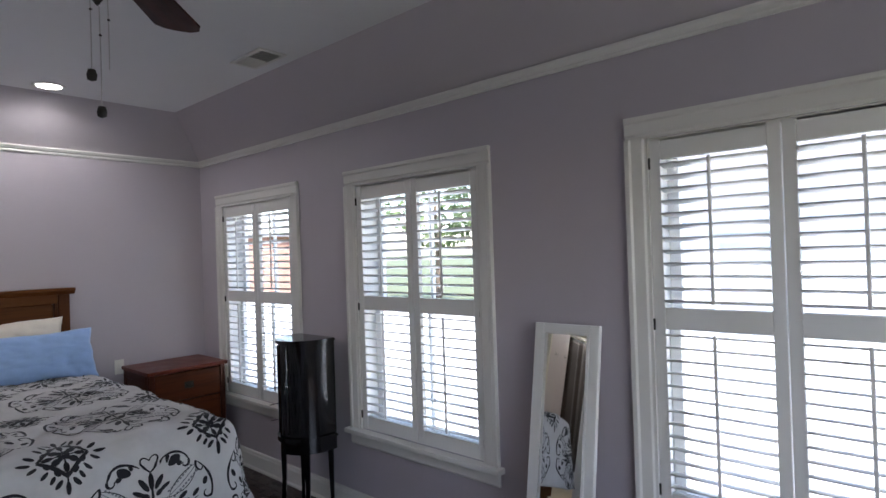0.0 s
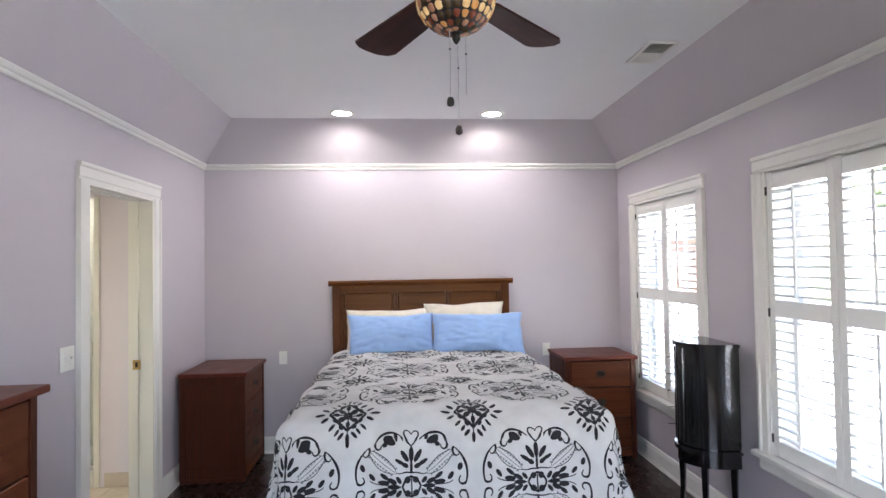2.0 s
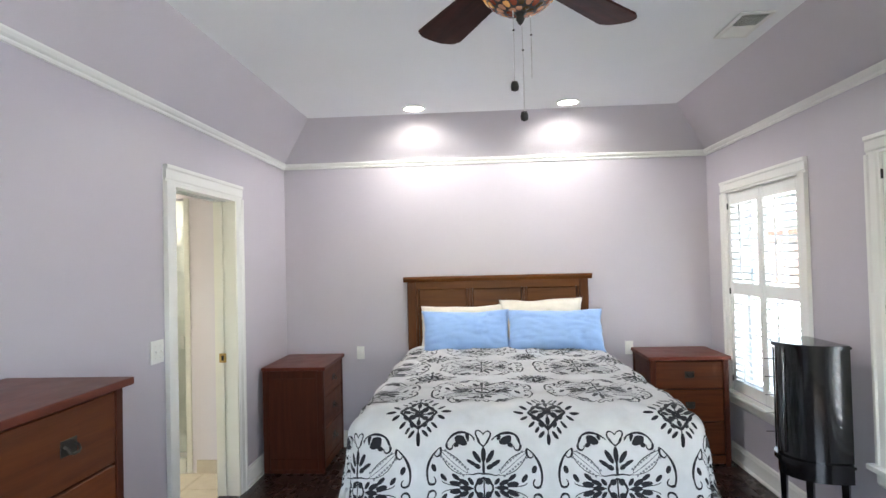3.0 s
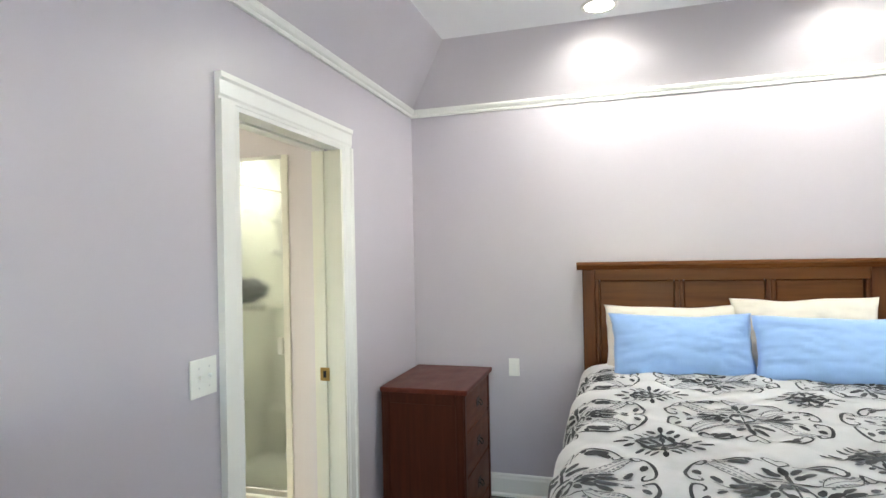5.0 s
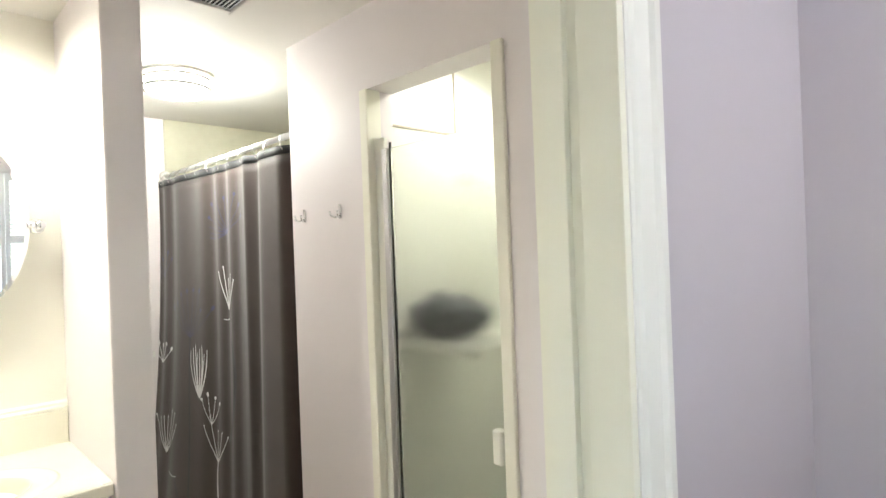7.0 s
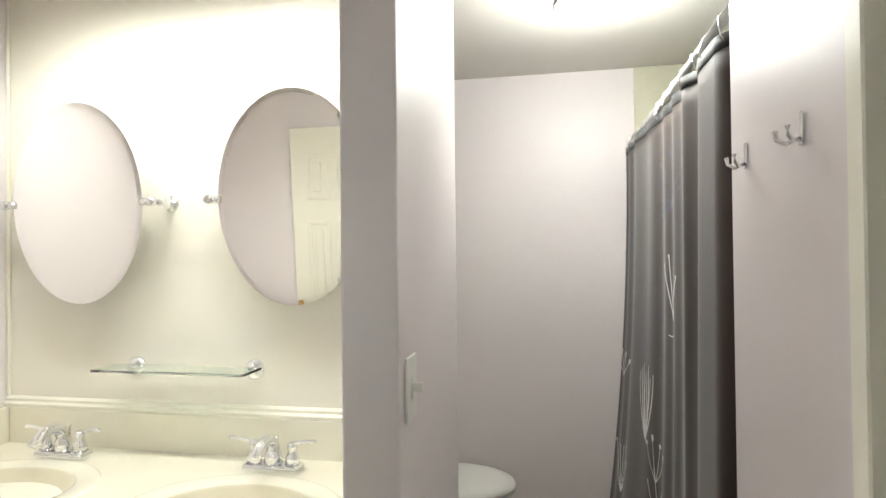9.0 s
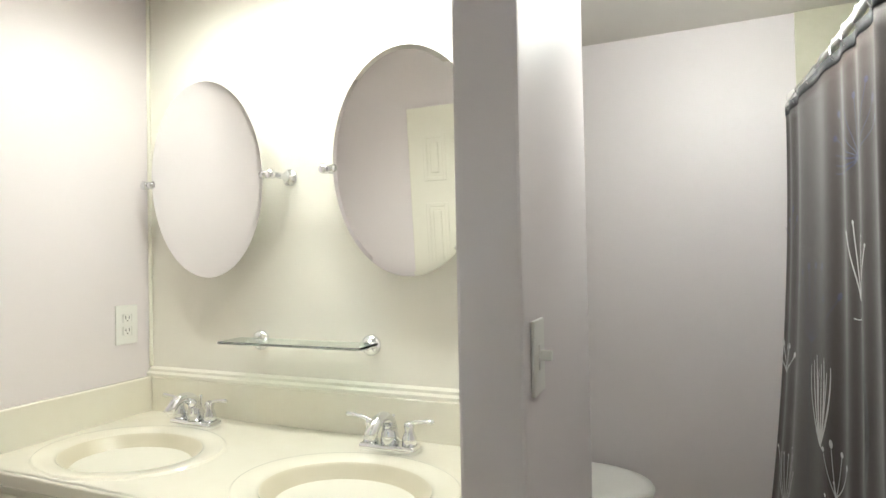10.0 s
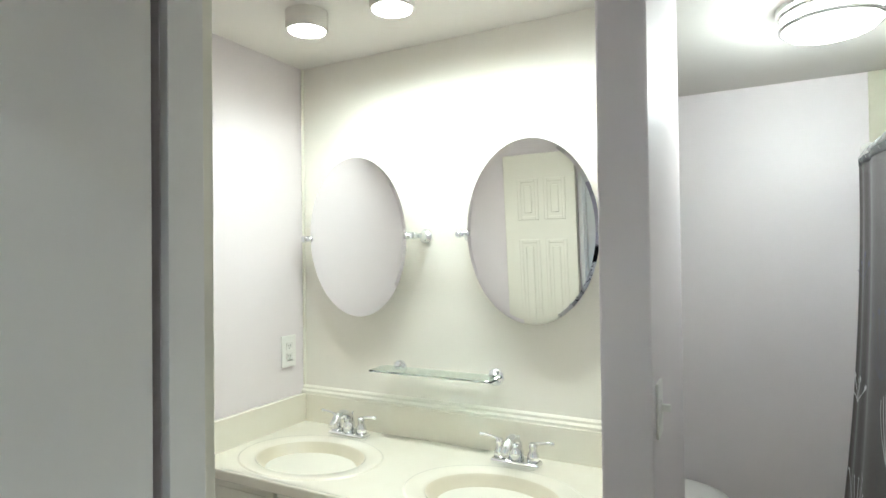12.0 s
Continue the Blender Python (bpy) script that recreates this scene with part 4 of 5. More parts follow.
for dx, dy, z0, z1, fob in ((-0.022, -0.02, 2.255, 2.040, True), (0.004, 0.0, 2.205, 1.960, True), (0.030, 0.02, 2.255, 2.060, False)):
    part("pull_chain", tube([(dx, dy, z0), (dx + 0.001, dy, (z0 + z1) / 2), (dx, dy, z1)], 0.0012, 6), ALU, fan, "thin bead pull chain")
    part("chain_joint", lathe([(0, 0.004), (0.004, 0), (0, -0.004)], 8, pose(dx + 0.001, dy, z0 - 0.07)), IRON, fan)
    if fob:
        part("pull_fob", lathe([(0, 0.014), (0.008, 0.012), (0.0115, 0.0), (0.010, -0.012), (0, -0.016)], 14, pose(dx, dy, z1 - 0.012)), IRON, fan, "dark wooden pull fob", True)

# ---- recessed lamps and ceiling vent ----
for x in (1.188, 2.347):
    r = thing("recessed_light", "lit white recessed ceiling lamp above the bed", "ceiling lamp", (x, -0.491, TOP), group="recessed lamps over the bed")
    part("trim_ring", lathe([(0.070, -0.001), (0.092, -0.001), (0.092, -0.006), (0.084, -0.011), (0.070, -0.006)], 40), SHUTTER, r, smooth=True)
    part("lens", lathe([(0, -0.004), (0.0695, -0.004), (0.0695, -0.001), (0, -0.001)], 36), LAMPGLOW, r, "glowing lens")
vent = thing("ceiling_vent", "white slatted air vent in the bedroom ceiling", "vent", (3.03, -1.81, TOP))
part("frame", boxes((-0.085, 0.085, -0.16, -0.135, -0.010, -0.001), (-0.085, 0.085, 0.135, 0.16, -0.010, -0.001), (-0.085, -0.062, -0.1345, 0.1345, -0.010, -0.001), (0.062, 0.085, -0.1345, 0.1345, -0.010, -0.001), bev=0.002), TRIM, vent)
part("duct", box(-0.0615, 0.0615, -0.134, 0.134, -0.0025, -0.001), DARKHOLE, vent)
for k in range(16):
    yy = -0.126 + k * 0.0168
    tilt = -40 if k > 7 else 40
    part("slat", box(-0.061, 0.061, -0.0075, 0.0075, -0.0006, 0.0006), TRIM, vent, m=pose(0, yy, -0.0075, tilt))


# ---- plates on the walls ----
def plate(name, label, at, turn, w, h, kind):
    p = thing(name, label, "light switch" if "switch" in name else "outlet", at, turn)
    part("cover_plate", box(-w / 2, w / 2, -0.006, 0, -h / 2, h / 2, 0.003, seg=2), PLASTIC, p)
    if kind == "toggles":
        for sx in (-0.023, 0.023):
            part("slot", box(sx - 0.006, sx + 0.006, -0.0072, -0.0062, -0.013, 0.013), TRIM, p)
            part("toggle", box(sx - 0.0045, sx + 0.0045, -0.019, -0.0065, -0.004, 0.008, 0.001), PLASTIC, p)
            for sz in (-0.03, 0.03):
                part("screw", lathe([(0, 0.001), (0.003, 0.0008), (0.003, 0)], 8, pose(sx, -0.006, sz, 90)), ALU, p)
    elif kind == "toggle":
        part("toggle", box(-0.006, 0.006, -0.026, -0.0065, -0.006, 0.010, 0.0015), PLASTIC, p)
        part("toggle_collar", box(-0.009, 0.009, -0.008, -0.0062, -0.02, 0.02, 0.0008), TRIM, p)
    elif kind == "rocker":
        part("insert", box(-0.0165, 0.0165, -0.0085, -0.0062, -0.033, 0.033, 0.001), PLASTIC, p)
        part("button", box(-0.009, 0.009, -0.010, -0.0086, 0.004, 0.022, 0.0006), TRIM, p)
        part("button", box(-0.009, 0.009, -0.010, -0.0086, -0.022, -0.004, 0.0006), TRIM, p)
    else:
        for sz in (-0.02, 0.02):
            part("socket", box(-0.016, 0.016, -0.0078, -0.0062, sz - 0.014, sz + 0.014, 0.003), PLASTIC, p)
            for sx in (-0.006, 0.006):
                part("slit", box(sx - 0.001, sx + 0.001, -0.0084, -0.0079, sz - 0.002, sz + 0.007), DARKHOLE, p)
            part("slit", box(-0.002, 0.002, -0.0084, -0.0079, sz - 0.010, sz - 0.006), DARKHOLE, p)
    return p


plate("outlet", "white wall plate with push buttons beside the nightstand", (0.634, -0.0005, 0.785), 0, 0.066, 0.108, "rocker")
plate("outlet", "white wall plate with push buttons beside the bed", (2.866, -0.0005, 0.796), 0, 0.066, 0.108, "rocker")
plate("light_switch", "white double toggle switch plate beside the doorway", (0.0005, -1.965, 1.117), 90, 0.118, 0.118, "toggles")


# ---- vanity ----
CT = 0.915           # counter height
CX = -1.356          # counter front
van = thing("vanity_cabinet", "white painted double vanity cabinet with panelled doors", "cabinet", (0, 0, 0))
part("carcass", box(MX + 0.002, CX - 0.045, VY + 0.002, PY0 - 0.002, 0.09, CT - 0.034, 0.002), CREAM_TRIM, van)
part("toe_kick", box(MX + 0.002, CX - 0.10, VY + 0.002, PY0 - 0.002, 0.0, 0.0895), CREAM_TRIM, van)
fx = CX - 0.0445
ys = [VY + 0.006 + k * (PY0 - VY - 0.012) / 4 for k in range(5)]
for k in range(4):
    y0, y1 = ys[k] + 0.006, ys[k + 1] - 0.006
    df = part("false_drawer", box(fx, fx + 0.018, y0, y1, 0.675, CT - 0.045, 0.004), CREAM_TRIM, van)
    part("bead", box(fx + 0.0185, fx + 0.0225, y0 + 0.03, y1 - 0.03, 0.70, CT - 0.07, 0.002), CREAM_TRIM, df)
    d = part("door", box(fx, fx + 0.018, y0, y1, 0.105, 0.66, 0.004), CREAM_TRIM, van)
    part("raised_panel", box(fx + 0.0185, fx + 0.024, y0 + 0.05, y1 - 0.05, 0.16, 0.60, 0.004), CREAM_TRIM, d)
    part("knob", lathe([(0, 0.024), (0.010, 0.022), (0.013, 0.015), (0.006, 0.008), (0.006, 0)], 14, pose(fx + 0.0185, y1 - 0.03 if k % 2 == 0 else y0 + 0.03, 0.60, 0, 90)), BRASS, d, "small brass knob", True)
SINKS = [(-1.560, -2.352), (-1.548, -1.697)]
SRX, SRY = 0.147, 0.193


def counter_mesh():
    """Slab with two oval basins sunk into it, a raised rim round each."""
    bm = bmesh.new()
    x0, x1, y0, y1 = MX + 0.001, CX, VY + 0.001, PY0 - 0.001
    ymid = (SINKS[0][1] + SINKS[1][1]) / 2
    n = 64
    for (sx, sy), (ya, yb) in zip(SINKS, ((y0, ymid), (ymid, y1))):
        outer, rows = [], []
        for k in range(n):
            a = 2 * math.pi * k / n
            dx, dy = math.cos(a), math.sin(a)
            t = min((x1 - sx) / dx if dx > 1e-9 else 9, (x0 - sx) / dx if dx < -1e-9 else 9, (yb - sy) / dy if dy > 1e-9 else 9, (ya - sy) / dy if dy < -1e-9 else 9)
            outer.append((sx + dx * t, sy + dy * t, CT))
        corners = [(x0, ya), (x1, ya), (x1, yb), (x0, yb)]
        for cx, cy in corners:
            best = min(range(n), key=lambda k: (outer[k][0] - cx) ** 2 + (outer[k][1] - cy) ** 2)
            outer[best] = (cx, cy, CT)
        rows.append([bm.verts.new(p) for p in outer])
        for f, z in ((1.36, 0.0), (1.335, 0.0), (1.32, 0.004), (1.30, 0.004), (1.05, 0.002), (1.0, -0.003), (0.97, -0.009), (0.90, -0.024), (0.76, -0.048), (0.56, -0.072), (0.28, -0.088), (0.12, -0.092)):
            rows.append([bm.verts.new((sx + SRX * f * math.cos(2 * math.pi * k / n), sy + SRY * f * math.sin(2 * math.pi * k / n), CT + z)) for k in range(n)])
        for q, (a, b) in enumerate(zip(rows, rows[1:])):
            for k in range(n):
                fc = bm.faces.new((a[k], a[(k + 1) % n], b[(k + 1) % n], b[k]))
                # inside the rim, the marble copy with the shade in its colour
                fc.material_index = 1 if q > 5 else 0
                fc.smooth = q > 0
        bm.faces.new(rows[-1])
    bmesh.ops.remove_doubles(bm, verts=bm.verts, dist=0.0005)
    return bm


counter = thing("countertop", "cream cultured marble vanity top with two oval basins", "countertop", (0, 0, 0))
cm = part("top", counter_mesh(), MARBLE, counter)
cm.data.materials.append(SHADED_BOWL)
part("front_edge", box(CX + 0.0005, CX + 0.014, VY + 0.001, PY0 - 0.001, CT - 0.034, CT, 0.006, seg=3), MARBLE, counter)
part("under_edge", box(CX - 0.044, CX, VY + 0.001, PY0 - 0.001, CT - 0.033, CT - 0.02), MARBLE, counter)
part("backsplash", box(MX + 0.001, MX + 0.021, VY + 0.022, PY0 - 0.001, CT - 0.006, CT + 0.112, 0.004), MARBLE, counter)
part("side_splash", box(MX + 0.001, CX, VY + 0.001, VY + 0.021, CT - 0.006, CT + 0.112, 0.004), MARBLE, counter)
solid("trim_backsplash", extrude_profile([(0, 0), (0.021, 0), (0.021, 0.008), (0.012, 0.014), (0.012, 0.022), (0.004, 0.028), (0, 0.028)], (MX, VY + 0.001, CT + 0.113), (MX, PY0 - 0.001, CT + 0.113), (0, 0, 1), (1, 0, 0)), CREAM_TRIM, "cream moulding strip above the backsplash", "moulding")
solid("trim_corner", box(MX + 0.0005, MX + 0.012, VY + 0.0005, VY + 0.012, CT + 0.142, BT - 0.001, 0.003), CREAM_TRIM, "thin cream corner bead", "moulding")
for sx, sy in SINKS:
    dr = thing("basin_drain", "chrome basin drain ring", "drain", (sx, sy, CT - 0.091), group="basin drains")
    part("ring", lathe([(0, 0.0), (0.024, 0.0), (0.026, 0.002), (0.018, 0.004), (0, 0.002)], 24), CHROME, dr, smooth=True)


def faucet(at):
    """Two-handled centre-set tap; the spout points to +x."""
    f = thing("faucet", "chrome two-handled basin faucet on the vanity top", "faucet", at, group="basin faucets")
    bm = box(-0.026, 0.026, -0.078, 0.078, 0.0, 0.020, 0.008, seg=3)
    part("base", bm, CHROME, f, smooth=True)
    pts, tap = [], []
    for k in range(13):
        a = math.pi * k / 12 * 0.80
        pts.append((0.045 - 0.045 * math.cos(a) if k else 0.0, 0, 0.052 + 0.040 * math.sin(a)))
        tap.append(1.15 - 0.03 * k)
    pts = [(0, 0, 0.018), (0, 0, 0.045)] + pts + [(0.100, 0, 0.062)]
    tap = [1.5, 1.3] + tap + [0.78]
    part("spout", tube(pts, 0.0168, 16, taper=tap), CHROME, f, smooth=True)
    part("lift_rod", tube([(-0.022, 0, 0.02), (-0.022, 0, 0.078), (-0.022, 0, 0.086)], 0.0028, 8, taper=[1, 1, 1.8]), CHROME, f, smooth=True)
    for sy in (-1, 1):
        h = part("handle_base", lathe([(0, 0.058), (0.011, 0.057), (0.014, 0.048), (0.011, 0.036), (0.018, 0.02), (0.020, 0.0), (0, 0.0)], 20, pose(0, sy * 0.055, 0.019)), CHROME, f, smooth=True)
        part("lever", tube([(0, sy * 0.050, 0.070), (0.002, sy * 0.075, 0.079), (0.003, sy * 0.100, 0.083), (0.004, sy * 0.118, 0.084), (0.004, sy * 0.124, 0.084)], 0.0062, 10, taper=[1.2, 0.8, 0.75, 1.05, 0.6]), CHROME, h, smooth=True)
    return f


fa = faucet((-1.782, -2.362, CT))
copy_thing(fa, pose(-1.782, -1.712, CT))


def oval_mirror(cy, tilt):
    """Frameless pivoting mirror with a bevelled rim on two wall posts."""
    m = thing("oval_mirror", "frameless oval tilting mirror on chrome wall posts", "mirror", (MX + 0.090, cy, 1.645), group="mirrors over the basins")
    rx, rz, n = 0.217, 0.293, 96
    bm = bmesh.new()
    rings = []
    for f, x in ((0.0, 0.0), (0.945, 0.0), (1.0, -0.0012), (1.0, -0.006), (0.0, -0.006)):
        if f == 0:
            rings.append([bm.verts.new((x, 0, 0))])
        else:
            k1 = rx - (1 - f) * 0.22 * 1.0 if f < 1 else rx
            k2 = rz - (1 - f) * 0.22 * 1.0 if f < 1 else rz
            rings.append([bm.verts.new((x, k1 * math.cos(2 * math.pi * k / n), k2 * math.sin(2 * math.pi * k / n))) for k in range(n)])
    for a, b in zip(rings, rings[1:]):
        for k in range(n):
            j = (k + 1) % n
            if len(a) == 1:
                bm.faces.new((a[0], b[k], b[j]))
            elif len(b) == 1:
                bm.faces.new((a[k], a[j], b[0]))
            else:
                bm.faces.new((a[k], a[j], b[j], b[k]))
    part("mirror_glass", bm, MIRROR, m, "bevelled oval mirror glass", m=pose(0, 0, 0, 0, tilt, 0))
    for sy in (-1, 1):
        y = sy * 0.246
        p = part("wall_post", tube([(-0.0895, y, 0), (-0.086, y, 0), (-0.082, y, 0), (-0.077, y, 0), (-0.06, y, 0), (-0.012, y, 0), (-0.008, y, 0), (0.006, y, 0), (0.010, y, 0)], 0.010, 18, taper=[2.6, 2.6, 2.2, 1.2, 0.9, 0.9, 1.35, 1.35, 0.8]), CHROME, m, smooth=True)
        part("pivot_arm", tube([(-0.002, y, 0), (-0.002, y - sy * 0.014, 0), (-0.002, y - sy * 0.018, 0), (-0.002, y - sy * 0.034, 0)], 0.0085, 14, taper=[0.7, 0.7, 1.3, 1.3]), CHROME, p, smooth=True)
    return m


oval_mirror(-2.336, 2.4)
oval_mirror(-1.664, 2.7)

sh = thing("glass_shelf", "clear glass shelf with green edges on chrome brackets", "shelf", (0, 0, 0))
part("shelf_pane", box(MX + 0.022, MX + 0.122, -2.262, -1.790, 1.163, 1.170, 0.0015), SHELFGLASS, sh)
for y in (-2.205, -1.822):
    b = part("wall_bracket", lathe([(0, 0.0), (0.029, 0.0), (0.029, 0.006), (0.022, 0.011), (0.013, 0.014), (0.011, 0.020), (0, 0.020)], 24, pose(MX + 0.0005, y, 1.160, 0, 90)), CHROME, sh, smooth=True)
    part("clamp", tube([(MX + 0.018, y, 1.157), (MX + 0.055, y, 1.157), (MX + 0.062, y, 1.157)], 0.0055, 12, taper=[1, 1.2, 0.8]), CHROME, b, smooth=True)

plate("outlet", "white duplex outlet on the bathroom wall", (-1.795, VY + 0.0005, 1.205), 180, 0.078, 0.124, "duplex")
plate("light_switch", "white toggle switch on the partition", (-1.402, PY1 + 0.0005, 1.238), 180, 0.072, 0.118, "toggle")

# ---- lamps of the bathroom ----
for y in (-2.28, -1.96, -1.64):
    v = thing("vanity_light", "lit white drum ceiling lamp over the vanity", "ceiling lamp", (-1.48, y, BT), group="vanity ceiling lamps")
    part("housing", lathe([(0, 0), (0.066, 0), (0.066, -0.058), (0.059, -0.058), (0.059, -0.045), (0, -0.045)], 36), BATH_CEIL, v, smooth=False)
    part("lens", lathe([(0, -0.062), (0.035, -0.061), (0.056, -0.056), (0.058, -0.046), (0, -0.046)], 32), VANGLOW, v, "glowing lens", True)
g = thing("ceiling_light", "lit round glass ceiling lamp with a double metal band", "ceiling lamp", (-2.23, -0.82, BT))
part("pan", lathe([(0, 0), (0.15, 0), (0.15, -0.012), (0, -0.012)], 40), PLASTIC, g)
part("glass_drum", lathe([(0.128, -0.0125), (0.132, -0.03), (0.132, -0.070), (0.118, -0.086), (0.06, -0.093), (0, -0.094)], 44), GLOBEGLOW, g, "glowing opal glass", True)
for z in (-0.024, -0.066):
    part("band", lathe([(0.134, z + 0.006), (0.142, z + 0.006), (0.142, z - 0.006), (0.134, z - 0.006), (0.134, z + 0.006)], 44), ALU, g, "brushed metal band", True)
fanv = thing("exhaust_vent", "grey slatted exhaust vent in the bathroom ceiling", "vent", (-1.31, -1.035, BT))
part("frame", boxes((-0.13, 0.13, -0.13, -0.10, -0.014, -0.001), (-0.13, 0.13, 0.10, 0.13, -0.014, -0.001), (-0.13, -0.10, -0.0995, 0.0995, -0.014, -0.001), (0.10, 0.13, -0.0995, 0.0995, -0.014, -0.001), bev=0.003), BATH_CEIL, fanv)
part("duct", box(-0.0995, 0.0995, -0.0995, 0.0995, -0.004, -0.001), DARKHOLE, fanv)
for k in range(14):
    part("slat", box(-0.099, 0.099, -0.0045, 0.0045, -0.0008, 0.0008), ALU, fanv, m=pose(0, -0.091 + k * 0.014, -0.009, 30))

# ---- toilet ----
TO = (-2.88, -1.458)
toi = thing("toilet", "white porcelain toilet with a closed lid beside the tub", "toilet", (TO[0], TO[1], 0))


def egg(z, wx, y0, y1, bm, n=40):
    """Oval ring, blunter at the back (y0) and rounder at the front (y1)."""
    ring = []
    for k in range(n):
        a = 2 * math.pi * k / n
        s, c = math.sin(a), math.cos(a)
        y = (y0 + y1) / 2 + (y1 - y0) / 2 * s
        ring.append(bm.verts.new((wx * c * (1 - 0.10 * s), y, z)))
    return ring


def loft(rows):
    bm = bmesh.new()
    rings = [egg(z, w, a, b, bm) for z, w, a, b in rows]
    for a, b in zip(rings, rings[1:]):
        for k in range(len(a)):
            bm.faces.new((a[k], a[(k + 1) % len(a)], b[(k + 1) % len(a)], b[k]))
    bm.faces.new(rings[0][::-1])
    bm.faces.new(rings[-1])
    return bm


part("bowl", loft([(0.0, 0.11, -0.22, 0.14), (0.10, 0.105, -0.20, 0.12), (0.22, 0.125, -0.20, 0.20), (0.38, 0.175, -0.18, 0.29), (0.445, 0.185, -0.18, 0.305)]), PORCELAIN, toi, smooth=True)
part("seat", loft([(0.4455, 0.182, -0.15, 0.31), (0.452, 0.19, -0.155, 0.316), (0.466, 0.188, -0.155, 0.314)]), PLASTIC, toi, "white plastic seat", True)
part("lid", loft([(0.4665, 0.190, -0.155, 0.318), (0.478, 0.193, -0.155, 0.320), (0.492, 0.186, -0.15, 0.312), (0.502, 0.15, -0.12, 0.27)]), PLASTIC, toi, "white closed lid", True)
part("tank", box(-0.22, 0.22, -0.40, -0.185, 0.40, 0.755, 0.03, seg=3), PORCELAIN, toi, smooth=True)
part("tank_lid", box(-0.235, 0.235, -0.41, -0.175, 0.756, 0.79, 0.012, seg=3), PORCELAIN, toi, smooth=True)
part("flush_lever", tube([(-0.17, -0.178, 0.70), (-0.12, -0.172, 0.698), (-0.10, -0.172, 0.696)], 0.007, 10), CHROME, toi, smooth=True)

# ---- bathtub and curtain ----
tub = thing("bathtub", "cream acrylic bathtub behind the shower curtain", "bathtub", (0, 0, 0))
tx0, tx1, ty0, ty1 = FX + 0.014, -1.662, HW + 0.115, 0.298
bm = bmesh.new()
rings = []
for f, z in ((0.0, 0.0), (0.0, 0.40), (0.006, 0.41), (0.07, 0.41), (0.085, 0.40), (0.14, 0.10), (0.22, 0.08)):
    rings.append([bm.verts.new(p) for p in ((tx0 + f, ty0 + f, z), (tx1 - f, ty0 + f, z), (tx1 - f, ty1 - f, z), (tx0 + f, ty1 - f, z))])
for a, b in zip(rings, rings[1:]):
    for k in range(4):
        bm.faces.new((a[k], a[(k + 1) % 4], b[(k + 1) % 4], b[k]))
bm.faces.new(rings[-1])
part("basin", bm, ACRYLIC, tub)
rod = thing("curtain_rod", "white shower curtain rod across the tub alcove", "curtain rod", (0, 0, 0))
RZ, RY = 2.005, -0.590
part("pole", tube([(FX + 0.012, RY, RZ), (-1.61, RY, RZ)], 0.0125, 14), SHUTTER, rod, smooth=True)
part("flange", lathe([(0, 0), (0.034, 0), (0.03, 0.012), (0.015, 0.018), (0, 0.018)], 20, pose(FX + 0.012, RY, RZ, 0, 90)), PLASTIC, rod, smooth=True)

CX0, CX1, CZ0, CZ1 = FX + 0.006, -1.68, 0.13, 1.972


def curtain_point(u, z, lift=0.0):
    """u runs from the far end (0) to the near end (1) of the drawn curtain."""
    h = (CZ1 - z) / (CZ1 - CZ0)
    near = max(0.0, min(1.0, (u - 0.70) / 0.12))
    folds = math.sin(u * 47 + 1.9 * math.sin(u * 11)) * 0.0055 * (1 - 0.35 * h) * (1 - near)
    broad = 0.022 * math.sin(u * 13.5 + 0.9) * (0.4 + 0.6 * h)
    bunch = 0.040 * math.exp(-((u - 0.80) / 0.028) ** 2) * (1 - 0.7 * h) - 0.022 * math.exp(-((u - 0.745) / 0.018) ** 2) * (1 - 0.8 * h)
    y = RY + 0.006 + folds + broad * 0.6 * (1 - 0.8 * near) + 0.5 * bunch - 0.040 * near * (0.5 + 0.5 * h) + 0.05 * max(0, (u - 0.94) / 0.06) ** 2
    x = CX0 + (CX1 - CX0) * u + 0.012 * h * math.sin(u * 7)
    flare = -(0.045 + 0.13 * h * h) * max(0, 1 - u * 1.25)
    return Vector((x, y + flare - lift, z))


cur = thing("shower_curtain", "taupe satin shower curtain printed with white and navy flowers", "curtain", (0, 0, 0))
bm = bmesh.new()
nu, nz = 260, 40
vs = [[bm.verts.new(curtain_point(i / nu, CZ0 + (CZ1 - 0.035 - CZ0) * j / nz)) for j in range(nz + 1)] for i in range(nu + 1)]
for i in range(nu):
    for j in range(nz):
        bm.faces.new((vs[i][j], vs[i][j + 1], vs[i + 1][j + 1], vs[i + 1][j]))
cc = part("cloth", bm, CURTAIN, cur, smooth=True)
mo = cc.modifiers.new("thick", "SOLIDIFY")
mo.thickness = 0.002
bm = bmesh.new()
vs = [[bm.verts.new(curtain_point(i / nu, CZ1 - 0.0345 + 0.0345 * j)) for j in range(2)] for i in range(nu + 1)]
for i in range(nu):
    bm.faces.new((vs[i][0], vs[i][1], vs[i + 1][1], vs[i + 1][0]))
hd = part("header_band", bm, BAND, cur, "black header band with hooks", True)
mo = hd.modifiers.new("thick", "SOLIDIFY")
mo.thickness = 0.004
for k in range(12):
    u = 0.02 + k * 0.0865
    p = curtain_point(u, CZ1 - 0.02)
    part("hook", tube([(p.x, p.y - 0.006, p.z), (p.x, p.y - 0.014, p.z + 0.02), (p.x, RY - 0.016, RZ + 0.004), (p.x, RY, RZ + 0.017), (p.x, RY + 0.016, RZ + 0.003), (p.x, RY + 0.012, RZ - 0.018)], 0.0022, 6), CHROME, cur, smooth=True)

# printed flowers: stems, umbels and buds laid on the cloth
CW = 1.27


